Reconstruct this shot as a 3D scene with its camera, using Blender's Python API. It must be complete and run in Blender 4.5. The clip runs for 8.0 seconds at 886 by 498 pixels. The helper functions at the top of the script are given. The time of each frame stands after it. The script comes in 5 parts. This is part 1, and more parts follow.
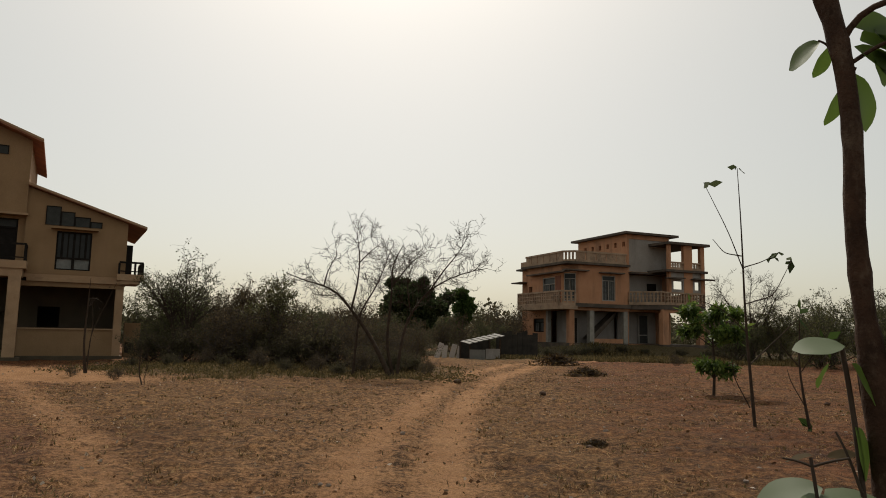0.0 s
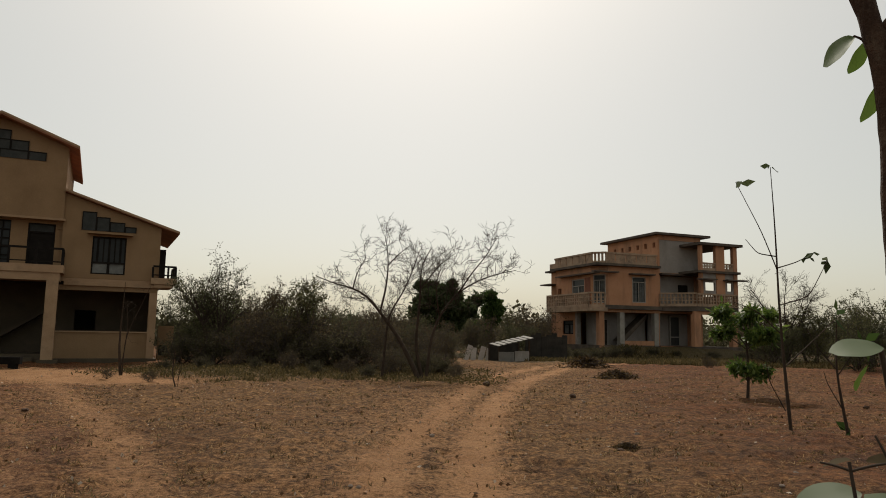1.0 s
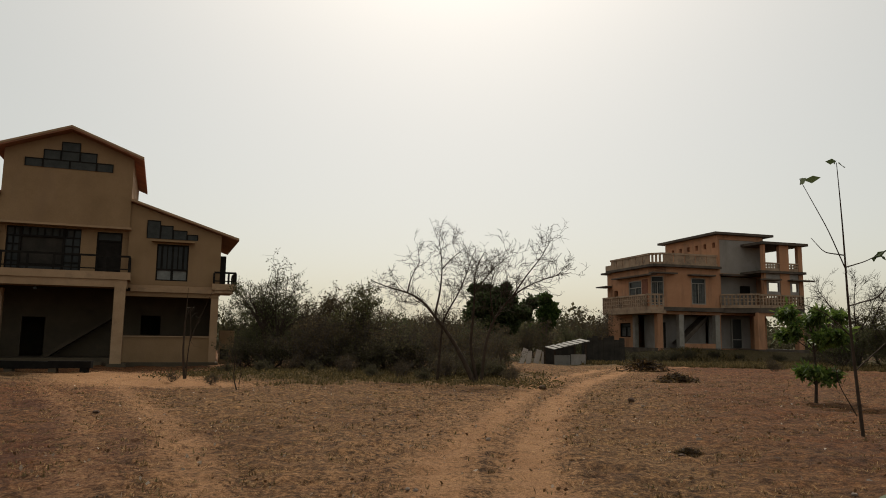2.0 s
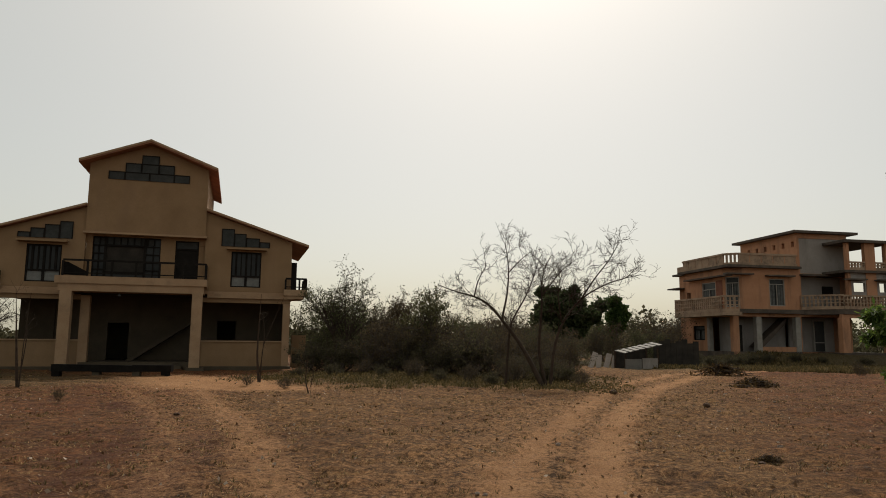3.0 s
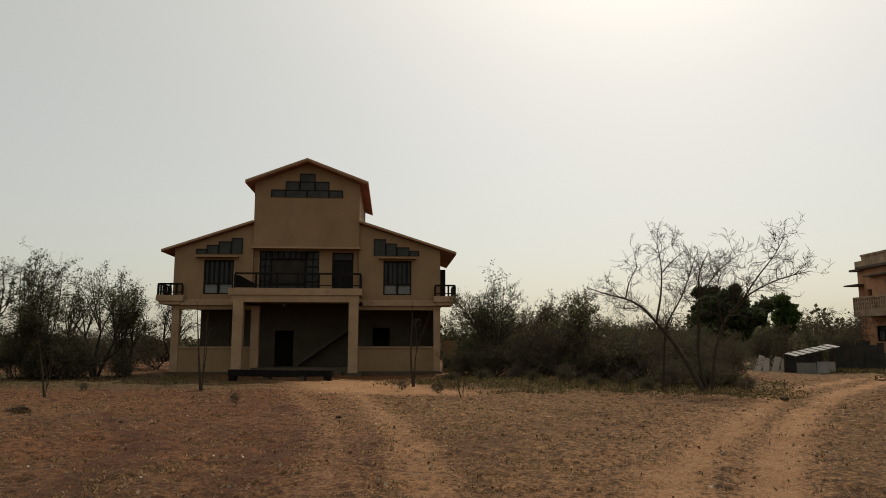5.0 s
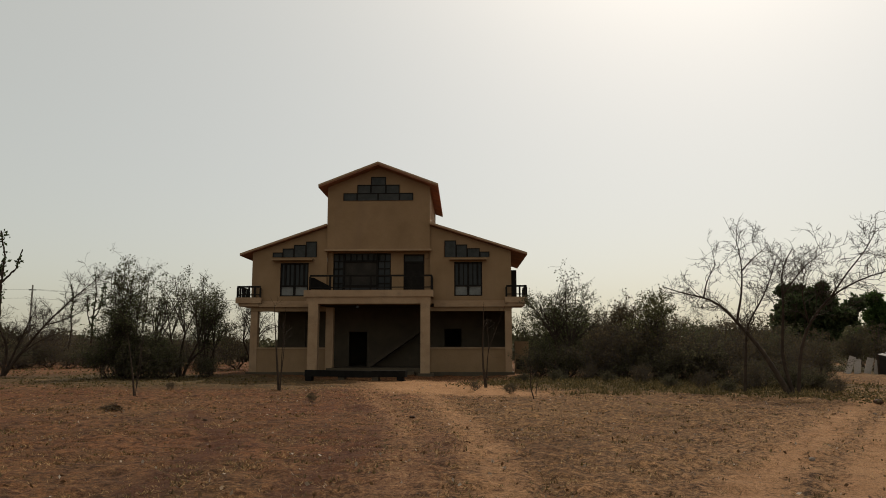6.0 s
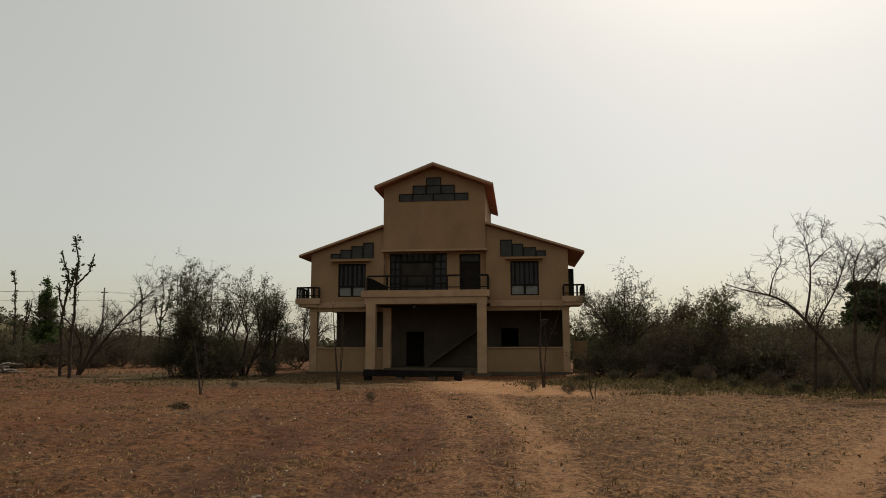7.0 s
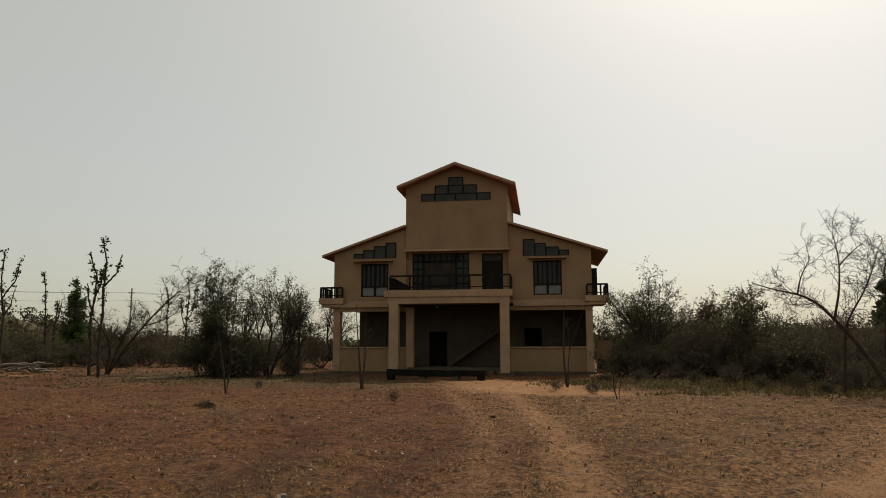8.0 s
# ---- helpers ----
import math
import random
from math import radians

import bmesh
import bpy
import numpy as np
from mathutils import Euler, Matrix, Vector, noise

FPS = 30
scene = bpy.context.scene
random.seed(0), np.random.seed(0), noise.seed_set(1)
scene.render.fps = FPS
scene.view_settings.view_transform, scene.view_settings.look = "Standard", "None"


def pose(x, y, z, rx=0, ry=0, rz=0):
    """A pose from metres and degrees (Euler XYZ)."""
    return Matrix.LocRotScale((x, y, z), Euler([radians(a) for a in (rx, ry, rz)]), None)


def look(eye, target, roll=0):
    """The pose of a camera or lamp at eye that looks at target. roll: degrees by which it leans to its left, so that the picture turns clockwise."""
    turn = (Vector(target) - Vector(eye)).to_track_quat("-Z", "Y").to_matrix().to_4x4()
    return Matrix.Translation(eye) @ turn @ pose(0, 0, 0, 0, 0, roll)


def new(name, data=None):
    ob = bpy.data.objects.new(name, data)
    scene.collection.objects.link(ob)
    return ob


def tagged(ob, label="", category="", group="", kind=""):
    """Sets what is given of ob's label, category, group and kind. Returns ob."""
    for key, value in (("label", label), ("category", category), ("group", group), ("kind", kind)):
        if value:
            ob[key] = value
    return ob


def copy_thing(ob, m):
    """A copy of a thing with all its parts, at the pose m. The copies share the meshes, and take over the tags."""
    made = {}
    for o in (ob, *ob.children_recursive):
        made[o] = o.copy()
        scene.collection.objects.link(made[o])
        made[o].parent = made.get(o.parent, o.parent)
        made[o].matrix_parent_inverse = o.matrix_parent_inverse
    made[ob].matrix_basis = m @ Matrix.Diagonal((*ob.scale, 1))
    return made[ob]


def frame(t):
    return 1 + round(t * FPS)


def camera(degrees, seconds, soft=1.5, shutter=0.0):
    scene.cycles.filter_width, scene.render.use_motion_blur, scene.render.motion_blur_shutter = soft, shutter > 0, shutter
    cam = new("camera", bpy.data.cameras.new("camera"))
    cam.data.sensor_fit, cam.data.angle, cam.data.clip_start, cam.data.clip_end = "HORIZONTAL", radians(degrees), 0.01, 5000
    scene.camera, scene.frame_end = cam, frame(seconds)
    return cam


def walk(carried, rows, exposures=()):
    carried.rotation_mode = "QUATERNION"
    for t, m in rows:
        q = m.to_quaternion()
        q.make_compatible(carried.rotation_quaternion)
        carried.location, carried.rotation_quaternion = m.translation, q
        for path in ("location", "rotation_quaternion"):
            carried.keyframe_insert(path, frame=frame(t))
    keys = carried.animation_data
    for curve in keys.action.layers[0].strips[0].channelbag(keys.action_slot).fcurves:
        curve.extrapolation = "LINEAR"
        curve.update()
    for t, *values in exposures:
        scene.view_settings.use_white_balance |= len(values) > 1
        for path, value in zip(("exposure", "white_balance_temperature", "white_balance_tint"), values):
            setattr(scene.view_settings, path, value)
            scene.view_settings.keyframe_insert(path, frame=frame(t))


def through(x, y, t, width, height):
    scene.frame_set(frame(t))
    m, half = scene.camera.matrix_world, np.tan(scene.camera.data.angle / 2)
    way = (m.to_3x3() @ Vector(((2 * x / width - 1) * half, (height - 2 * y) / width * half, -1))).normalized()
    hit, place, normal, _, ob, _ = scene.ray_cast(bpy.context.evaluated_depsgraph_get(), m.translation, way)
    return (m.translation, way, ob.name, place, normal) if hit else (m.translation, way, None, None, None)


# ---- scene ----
EXPOSURE, SKY_STRENGTH, SKY_HAZE, SUN_STRENGTH = 0.0, 0.095, 0.46, 2.6
# camera on a tripod, panning to the left
EYE = (0.0, 0.0, 1.5)
cam = camera(64.33, 8.0, soft=0.95)
TURNS = [
    (0.0, 96.823, -1.042, 0.180), (0.5, 96.866, -0.997, 0.863), (1.0, 96.969, -0.935, 2.503), (2.5, 97.336, -0.622, 9.531),
    (3.0, 97.442, -0.536, 12.358), (3.5, 97.520, -0.368, 15.194), (4.0, 97.625, -0.247, 18.310), (4.5, 97.699, -0.096, 21.308),
    (6.0, 97.825, 0.066, 30.162), (6.5, 97.818, 0.113, 32.523), (7.0, 97.808, 0.147, 34.744), (7.5, 97.794, 0.150, 36.153),
    (8.0, 97.789, 0.150, 36.582),
]
walk(cam, [(t, pose(*EYE, rx, ry, rz)) for t, rx, ry, rz in TURNS], exposures=[(0.0, EXPOSURE), (8.0, EXPOSURE)])

# ---- light: hazy spring sky, sun high behind the houses ----
SUN_EL, SUN_AZ = 50.0, -6.0
world = bpy.data.worlds.new("world")
scene.world = world
world.use_nodes = True
wn = world.node_tree
wn.nodes.clear()
sky = wn.nodes.new("ShaderNodeTexSky")
sky.sky_type = "NISHITA"
sky.sun_disc = False
sky.sun_elevation, sky.sun_rotation = radians(SUN_EL), radians(SUN_AZ)
sky.air_density, sky.dust_density, sky.ozone_density, sky.altitude = 0.8, 4.6, 0.8, 300
haze = wn.nodes.new("ShaderNodeMix")
haze.data_type = "RGBA"
haze.inputs[0].default_value = SKY_HAZE
haze.inputs[7].default_value = (8.7, 8.35, 6.25, 1)
bg = wn.nodes.new("ShaderNodeBackground")
bg.inputs[1].default_value = SKY_STRENGTH
wo = wn.nodes.new("ShaderNodeOutputWorld")
wn.links.new(sky.outputs[0], haze.inputs[6])
wn.links.new(haze.outputs[2], bg.inputs[0])
wn.links.new(bg.outputs[0], wo.inputs[0])
sun_data = bpy.data.lights.new("sun", "SUN")
sun_data.energy, sun_data.angle, sun_data.color = SUN_STRENGTH, radians(2.0), (1.0, 0.93, 0.80)
sun = new("sun", sun_data)
_el, _az = radians(SUN_EL), radians(SUN_AZ)
sun_way = Vector((math.sin(_az) * math.cos(_el), math.cos(_az) * math.cos(_el), math.sin(_el)))
sun.matrix_world = look(sun_way * 60, (0, 0, 0))


# ---- materials ----
def nodes_of(name):
    m = bpy.data.materials.new(name)
    m.use_nodes = True
    nt = m.node_tree
    return m, nt, nt.nodes["Principled BSDF"]


def add(nt, kind, **values):
    n = nt.nodes.new(kind)
    for k, v in values.items():
        n.inputs[k].default_value = v
    return n


def ramp(nt, src, stops):
    r = nt.nodes.new("ShaderNodeValToRGB")
    while len(r.color_ramp.elements) < len(stops):
        r.color_ramp.elements.new(0.5)
    for e, (pos, col) in zip(r.color_ramp.elements, stops):
        e.position, e.color = pos, (*col, 1)
    nt.links.new(src, r.inputs[0])
    return r.outputs[0]


def noise_of(nt, scale, detail=6, rough=0.6, coords="Object", stretch=None):
    tc = nt.nodes.new("ShaderNodeTexCoord")
    src = tc.outputs[coords]
    if stretch:
        mp = nt.nodes.new("ShaderNodeMapping")
        mp.inputs["Scale"].default_value = stretch
        nt.links.new(src, mp.inputs[0])
        src = mp.outputs[0]
    n = add(nt, "ShaderNodeTexNoise", Scale=scale, Detail=detail, Roughness=rough)
    nt.links.new(src, n.inputs["Vector"])
    return n.outputs[0]


def mixed(nt, fac, a, b, mode="MIX"):
    m = nt.nodes.new("ShaderNodeMix")
    m.data_type, m.blend_type = "RGBA", mode
    for sock, v in ((m.inputs[0], fac), (m.inputs[6], a), (m.inputs[7], b)):
        if isinstance(v, (int, float)):
            sock.default_value = v
        elif isinstance(v, tuple):
            sock.default_value = (*v, 1)
        else:
            nt.links.new(v, sock)
    return m.outputs[2]


def bumped(nt, bsdf, src, strength, distance):
    b = add(nt, "ShaderNodeBump", Strength=strength, Distance=distance)
    nt.links.new(src, b.inputs["Height"])
    nt.links.new(b.outputs[0], bsdf.inputs["Normal"])


def surface(name, dark, light, scale=1.5, fine=25.0, stain=None, stain_scale=0.7, streak=None, rough=0.85, bump=0.25, depth=0.01, metal=0.0, gloss=0.2):
    """Two scales of colour variation, optional stains, fine relief."""
    m, nt, b = nodes_of(name)
    col = ramp(nt, noise_of(nt, scale), [(0.3, dark), (0.7, light)])
    grain = noise_of(nt, fine, 4)
    col = mixed(nt, 0.35, col, ramp(nt, grain, [(0.3, (0.55, 0.55, 0.55)), (0.7, (1.0, 1.0, 1.0))]), "MULTIPLY")
    if stain:
        s = noise_of(nt, stain_scale, 8, 0.7, stretch=streak)
        col = mixed(nt, ramp(nt, s, [(0.50, (0, 0, 0)), (0.68, (0.75, 0.75, 0.75))]), col, stain)
    nt.links.new(col, b.inputs["Base Color"])
    b.inputs["Roughness"].default_value, b.inputs["Metallic"].default_value = rough, metal
    b.inputs["Specular IOR Level"].default_value = gloss
    bumped(nt, b, grain, bump, depth)
    return m


def leaf_material(name, a, b_, c, through=0.35, gloss=0.06):
    """Leaves: colour differs from leaf to leaf, some light passes through."""
    m, nt, b = nodes_of(name)
    geo = nt.nodes.new("ShaderNodeNewGeometry")
    col = ramp(nt, geo.outputs["Random Per Island"], [(0.0, a), (0.55, b_), (1.0, c)])
    nt.links.new(col, b.inputs["Base Color"])
    b.inputs["Roughness"].default_value = 0.75 if gloss < 0.1 else 0.5
    b.inputs["Specular IOR Level"].default_value = gloss
    tr = nt.nodes.new("ShaderNodeBsdfTranslucent")
    nt.links.new(col, tr.inputs[0])
    mx = nt.nodes.new("ShaderNodeMixShader")
    mx.inputs[0].default_value = through
    nt.links.new(b.outputs[0], mx.inputs[1])
    nt.links.new(tr.outputs[0], mx.inputs[2])
    nt.links.new(mx.outputs[0], nt.nodes["Material Output"].inputs[0])
    return m


def glass_material(name, tint):
    m, nt, b = nodes_of(name)
    col = ramp(nt, noise_of(nt, 2.0), [(0.3, tint), (0.7, tuple(v * 1.7 for v in tint))])
    nt.links.new(col, b.inputs["Base Color"])
    b.inputs["Roughness"].default_value = 0.3
    b.inputs["Specular IOR Level"].default_value = 0.22
    return m


def ground_material():
    m, nt, b = nodes_of("dry_red_earth")

    def attr(key):
        n = nt.nodes.new("ShaderNodeAttribute")
        n.attribute_name = key
        return n.outputs["Fac"]

    def sums(op, a, c, d=None):
        n = nt.nodes.new("ShaderNodeMath")
        n.operation = op
        for sock, v in zip(n.inputs, (a, c, d)):
            if isinstance(v, (int, float)):
                sock.default_value = v
            elif v is not None:
                nt.links.new(v, sock)
        return n.outputs[0]
    big = noise_of(nt, 0.16, 5)
    mid = noise_of(nt, 0.9, 7, 0.65)
    fine = noise_of(nt, 14.0, 6, 0.75)
    grit = noise_of(nt, 42.0, 4, 0.75)
    soil = ramp(nt, mid, [(0.30, (0.060, 0.021, 0.009)), (0.5, (0.126, 0.043, 0.017)), (0.70, (0.195, 0.074, 0.029))])
    straw = ramp(nt, fine, [(0.36, (0.074, 0.038, 0.016)), (0.5, (0.198, 0.104, 0.043)), (0.64, (0.355, 0.207, 0.091))])
    patch = sums("ADD", big, attr("straw"))
    col = mixed(nt, ramp(nt, patch, [(0.42, (0.10, 0.10, 0.10)), (0.80, (0.9, 0.9, 0.9))]), soil, straw)
    # mats of old grey-brown grass and dark stains
    col = mixed(nt, ramp(nt, noise_of(nt, 0.7, 9, 0.72), [(0.50, (0, 0, 0)), (0.62, (0.7, 0.7, 0.7))]), col, ramp(nt, fine, [(0.38, (0.060, 0.026, 0.011)), (0.62, (0.19, 0.094, 0.036))]))
    col = mixed(nt, ramp(nt, noise_of(nt, 0.33, 7, 0.7), [(0.54, (0, 0, 0)), (0.68, (0.6, 0.6, 0.6))]), col, (0.075, 0.030, 0.016))
    # tufts and hollows a hand wide
    tufts = noise_of(nt, 6.5, 8, 0.85)
    col = mixed(nt, 0.9, col, ramp(nt, tufts, [(0.41, (0.30, 0.29, 0.28)), (0.50, (0.95, 0.95, 0.93)), (0.60, (1.6, 1.58, 1.5))]), "MULTIPLY")
    dark = sums("MULTIPLY", attr("plough"), ramp(nt, fine, [(0.38, (0.25, 0.25, 0.25)), (0.55, (1, 1, 1))]))
    col = mixed(nt, dark, col, (0.085, 0.030, 0.015))
    # wheel tracks: bare trodden earth, broken by remains of grass
    edge = sums("MULTIPLY_ADD", fine, 1.6, -0.95)
    both = sums("ADD", sums("ADD", edge, sums("MULTIPLY_ADD", tufts, 0.8, -0.34)), attr("wear"))
    bare_ = ramp(nt, mid, [(0.3, (0.34, 0.172, 0.08)), (0.7, (0.48, 0.262, 0.128))])
    col = mixed(nt, ramp(nt, both, [(0.06, (0, 0, 0)), (0.5, (0.9, 0.9, 0.9))]), col, bare_)
    # green-grey turf by the houses and under the thicket, broken at its edge; also painted shade of trees
    turf_shade = sums("MULTIPLY", attr("turf_shade"), ramp(nt, sums("ADD", attr("turf_shade"), mid), [(0.62, (0, 0, 0)), (0.95, (1, 1, 1))]))
    col = mixed(nt, turf_shade, col, ramp(nt, fine, [(0.3, (0.032, 0.028, 0.013)), (0.55, (0.085, 0.068, 0.030)), (0.7, (0.17, 0.125, 0.056))]))
    col = mixed(nt, 0.6, col, ramp(nt, grit, [(0.38, (0.34, 0.32, 0.30)), (0.60, (1.2, 1.2, 1.2))]), "MULTIPLY")
    nt.links.new(col, b.inputs["Base Color"])
    b.inputs["Roughness"].default_value = 0.95
    b.inputs["Specular IOR Level"].default_value = 0.15
    bumped(nt, b, mixed(nt, 0.45, mixed(nt, 0.5, fine, tufts), grit), 1.0, 0.11)
    return m


MAT = {
    "ground": ground_material(),
    "ochre": surface("ochre_plaster", (0.235, 0.148, 0.08), (0.31, 0.20, 0.112), 0.6, 30, (0.22, 0.14, 0.085), 0.8, (1, 1, 0.25)),
    "ochre_edge": surface("ochre_trim", (0.33, 0.21, 0.125), (0.43, 0.29, 0.18), 1.2, 30, (0.25, 0.17, 0.11), 1.6),
    "slate": surface("slate_cladding", (0.03, 0.033, 0.032), (0.052, 0.055, 0.053), 2.5, 20, (0.06, 0.06, 0.06), 2.0, rough=0.7),
    "tile_roof": surface("red_roof", (0.25, 0.115, 0.07), (0.36, 0.17, 0.10), 1.5, 15, (0.16, 0.09, 0.07), 0.9),
    "frame": surface("dark_frame", (0.010, 0.009, 0.008), (0.024, 0.02, 0.018), 3, 30, rough=0.7, bump=0.1, gloss=0.06),
    "glass": glass_material("dusty_glass", (0.016, 0.0175, 0.018)),
    "pale_pane": surface("pale_pane", (0.13, 0.133, 0.128), (0.21, 0.213, 0.205), 3, 20, rough=0.3, bump=0.05),
    "curtain_pale": surface("pale_curtain", (0.07, 0.072, 0.07), (0.14, 0.142, 0.138), 4, 30, rough=0.9),
    "curtain": surface("dusty_curtain", (0.02, 0.019, 0.017), (0.045, 0.042, 0.037), 6, 30, rough=0.9),
    # the dimness of the open ground floor is put into this plaster colour
    "inner": surface("shade_darkened_plaster", (0.072, 0.056, 0.038), (0.11, 0.085, 0.058), 0.8, 25, (0.06, 0.048, 0.036), 0.9),
    "concrete": surface("grey_concrete", (0.26, 0.24, 0.21), (0.38, 0.35, 0.31), 1.2, 25, (0.14, 0.13, 0.11), 1.0),
    "salmon": surface("salmon_plaster", (0.41, 0.20, 0.11), (0.53, 0.275, 0.16), 0.7, 30, (0.19, 0.115, 0.08), 1.1, (1, 1, 0.22)),
    "lattice": surface("weathered_lattice", (0.30, 0.20, 0.135), (0.43, 0.305, 0.215), 1.5, 25, (0.12, 0.09, 0.07), 1.4),
    "grey_wall": surface("grey_render", (0.27, 0.24, 0.22), (0.36, 0.325, 0.30), 0.7, 25, (0.18, 0.16, 0.145), 0.8, (1, 1, 0.3)),
    "dark_edge": surface("mould_stained_slab", (0.06, 0.05, 0.042), (0.15, 0.115, 0.092), 1.5, 20, (0.05, 0.045, 0.04), 1.0),
    "white_frame": surface("white_frame", (0.26, 0.235, 0.21), (0.36, 0.33, 0.295), 3, 30, rough=0.5, bump=0.05),
    "red_wood": surface("red_brown_door", (0.16, 0.055, 0.03), (0.24, 0.085, 0.045), 3, 25, rough=0.6),
    # near-black: the screen's own colour, and painted darkness in openings
    "dark_void": surface("dark_panel", (0.02, 0.018, 0.016), (0.05, 0.042, 0.035), 2, 20),
    "sheet": surface("grey_roof_sheet", (0.13, 0.12, 0.11), (0.26, 0.245, 0.225), 2, 15, (0.14, 0.12, 0.10), 2.0, rough=0.7),
    "board": surface("pale_board", (0.36, 0.31, 0.28), (0.52, 0.46, 0.42), 2, 15, (0.28, 0.22, 0.2), 2.0),
    "bench": surface("black_painted_timber", (0.008, 0.007, 0.007), (0.018, 0.016, 0.014), 3, 25, rough=0.8, gloss=0.05),
    "bark": surface("brown_bark", (0.03, 0.02, 0.014), (0.07, 0.047, 0.033), 6, 50, rough=0.9, bump=0.6, depth=0.02),
    "grey_bark": surface("grey_bark", (0.04, 0.032, 0.026), (0.09, 0.074, 0.062), 6, 50, rough=0.9, bump=0.6, depth=0.02),
    "near_bark": surface("ringed_red_brown_bark", (0.028, 0.014, 0.009), (0.075, 0.04, 0.025), 9, 70, (0.12, 0.085, 0.06), 14.0, (1, 1, 0.5), rough=0.85, bump=0.8, depth=0.012),
    "dead_wood": surface("bleached_wood", (0.12, 0.10, 0.085), (0.24, 0.21, 0.18), 5, 40, rough=0.9),
    "twig": surface("dry_twig", (0.035, 0.025, 0.019), (0.075, 0.055, 0.042), 4, 40, rough=0.9),
    "scrub_twig": surface("scrub_twig", (0.045, 0.036, 0.03), (0.10, 0.08, 0.066), 4, 40, rough=0.9),
    "leaf_green": leaf_material("green_leaf", (0.025, 0.045, 0.012), (0.05, 0.085, 0.022), (0.10, 0.14, 0.04)),
    "leaf_bright": leaf_material("bright_leaf", (0.035, 0.06, 0.012), (0.07, 0.115, 0.022), (0.15, 0.20, 0.045), 0.5, 0.25),
    # glossy leaf, part of its sheen painted in as paler green
    "leaf_sheen": leaf_material("sheen_leaf", (0.09, 0.125, 0.06), (0.13, 0.17, 0.09), (0.18, 0.22, 0.12), 0.35, 0.4),
    "leaf_dark": leaf_material("dark_leaf", (0.03, 0.042, 0.018), (0.052, 0.07, 0.03), (0.09, 0.11, 0.05), 0.35),
    "leaf_dry": leaf_material("dry_leaf", (0.05, 0.038, 0.022), (0.085, 0.064, 0.036), (0.145, 0.108, 0.062), 0.45),
    "leaf_acacia": leaf_material("acacia_leaf", (0.042, 0.046, 0.022), (0.075, 0.078, 0.038), (0.125, 0.12, 0.062), 0.5),
    "leaf_olive": leaf_material("olive_leaf", (0.05, 0.052, 0.022), (0.09, 0.086, 0.038), (0.15, 0.135, 0.065), 0.45),
    # distance haze is put into these leaf colours; low undergrowth shares them
    "leaf_far": leaf_material("hazed_scrub", (0.045, 0.043, 0.024), (0.08, 0.072, 0.04), (0.13, 0.112, 0.066), 0.4),
    "straw": leaf_material("straw", (0.06, 0.028, 0.012), (0.19, 0.10, 0.042), (0.42, 0.28, 0.13), 0.25),
    "tuft": leaf_material("dead_tuft", (0.035, 0.022, 0.011), (0.085, 0.055, 0.026), (0.20, 0.13, 0.06), 0.25),
    "weed": leaf_material("weed", (0.055, 0.046, 0.02), (0.10, 0.078, 0.034), (0.20, 0.14, 0.065), 0.3),
    "litter": leaf_material("litter", (0.08, 0.04, 0.022), (0.20, 0.12, 0.065), (0.45, 0.38, 0.31), 0.1),
    "stone": surface("grey_stone", (0.12, 0.09, 0.07), (0.28, 0.22, 0.18), 5, 30),
    "clod": surface("dark_clod", (0.05, 0.03, 0.022), (0.10, 0.06, 0.04), 6, 30),
    "wire": surface("wire", (0.02, 0.02, 0.02), (0.04, 0.04, 0.04), 3, 20),
}


# ---- mesh helpers ----
class Build:
    """Collects boxes, prisms and tubes into one mesh."""
    def __init__(self):
        self.v, self.f = [], []

    def box(self, x0, x1, y0, y1, z0, z1):
        n = len(self.v)
        self.v += [(x0, y0, z0), (x1, y0, z0), (x1, y1, z0), (x0, y1, z0), (x0, y0, z1), (x1, y0, z1), (x1, y1, z1), (x0, y1, z1)]
        self.f += [tuple(n + i for i in q) for q in ((0, 3, 2, 1), (4, 5, 6, 7), (0, 1, 5, 4), (1, 2, 6, 5), (2, 3, 7, 6), (3, 0, 4, 7))]
        return self

    def prism(self, outline, way):
        """A closed outline (3D points) pushed along way."""
        n, k = len(self.v), len(outline)
        self.v += [tuple(p) for p in outline] + [tuple(a + b for a, b in zip(p, way)) for p in outline]
        self.f += [tuple(range(n + k - 1, n - 1, -1)), tuple(range(n + k, n + 2 * k))]
        self.f += [(n + i, n + (i + 1) % k, n + k + (i + 1) % k, n + k + i) for i in range(k)]
        return self

    def bar(self, a, b, w, h=None):
        """A straight bar from a to b, w wide and h high."""
        a, b = Vector(a), Vector(b)
        d = (b - a).normalized()
        s = d.cross(Vector((0, 0, 1)))
        s = s.normalized() if s.length > 1e-3 else Vector((1, 0, 0))
        u = s.cross(d) * ((h or w) / 2)
        s = s * (w / 2)
        return self.prism([a - s - u, a + s - u, a + s + u, a - s + u], b - a)

    def mesh(self, name):
        me = bpy.data.meshes.new(name)
        me.from_pydata(self.v, [], self.f)
        bm = bmesh.new()
        bm.from_mesh(me)
        bmesh.ops.recalc_face_normals(bm, faces=bm.faces)
        bm.to_mesh(me)
        bm.free()
        return me


def part(name, b, material, parent, label=""):
    me = b.mesh(name) if isinstance(b, Build) else b
    if material and not me.materials:
        me.materials.append(MAT[material])
    ob = new(name, me)
    ob.parent = parent
    if label:
        ob["label"] = label
    return ob


def thing(name, m, label, category, group="", kind=""):
    ob = new(name)
    ob.matrix_world = m
    return tagged(ob, label, category, group, kind)


def B():
    return Build()


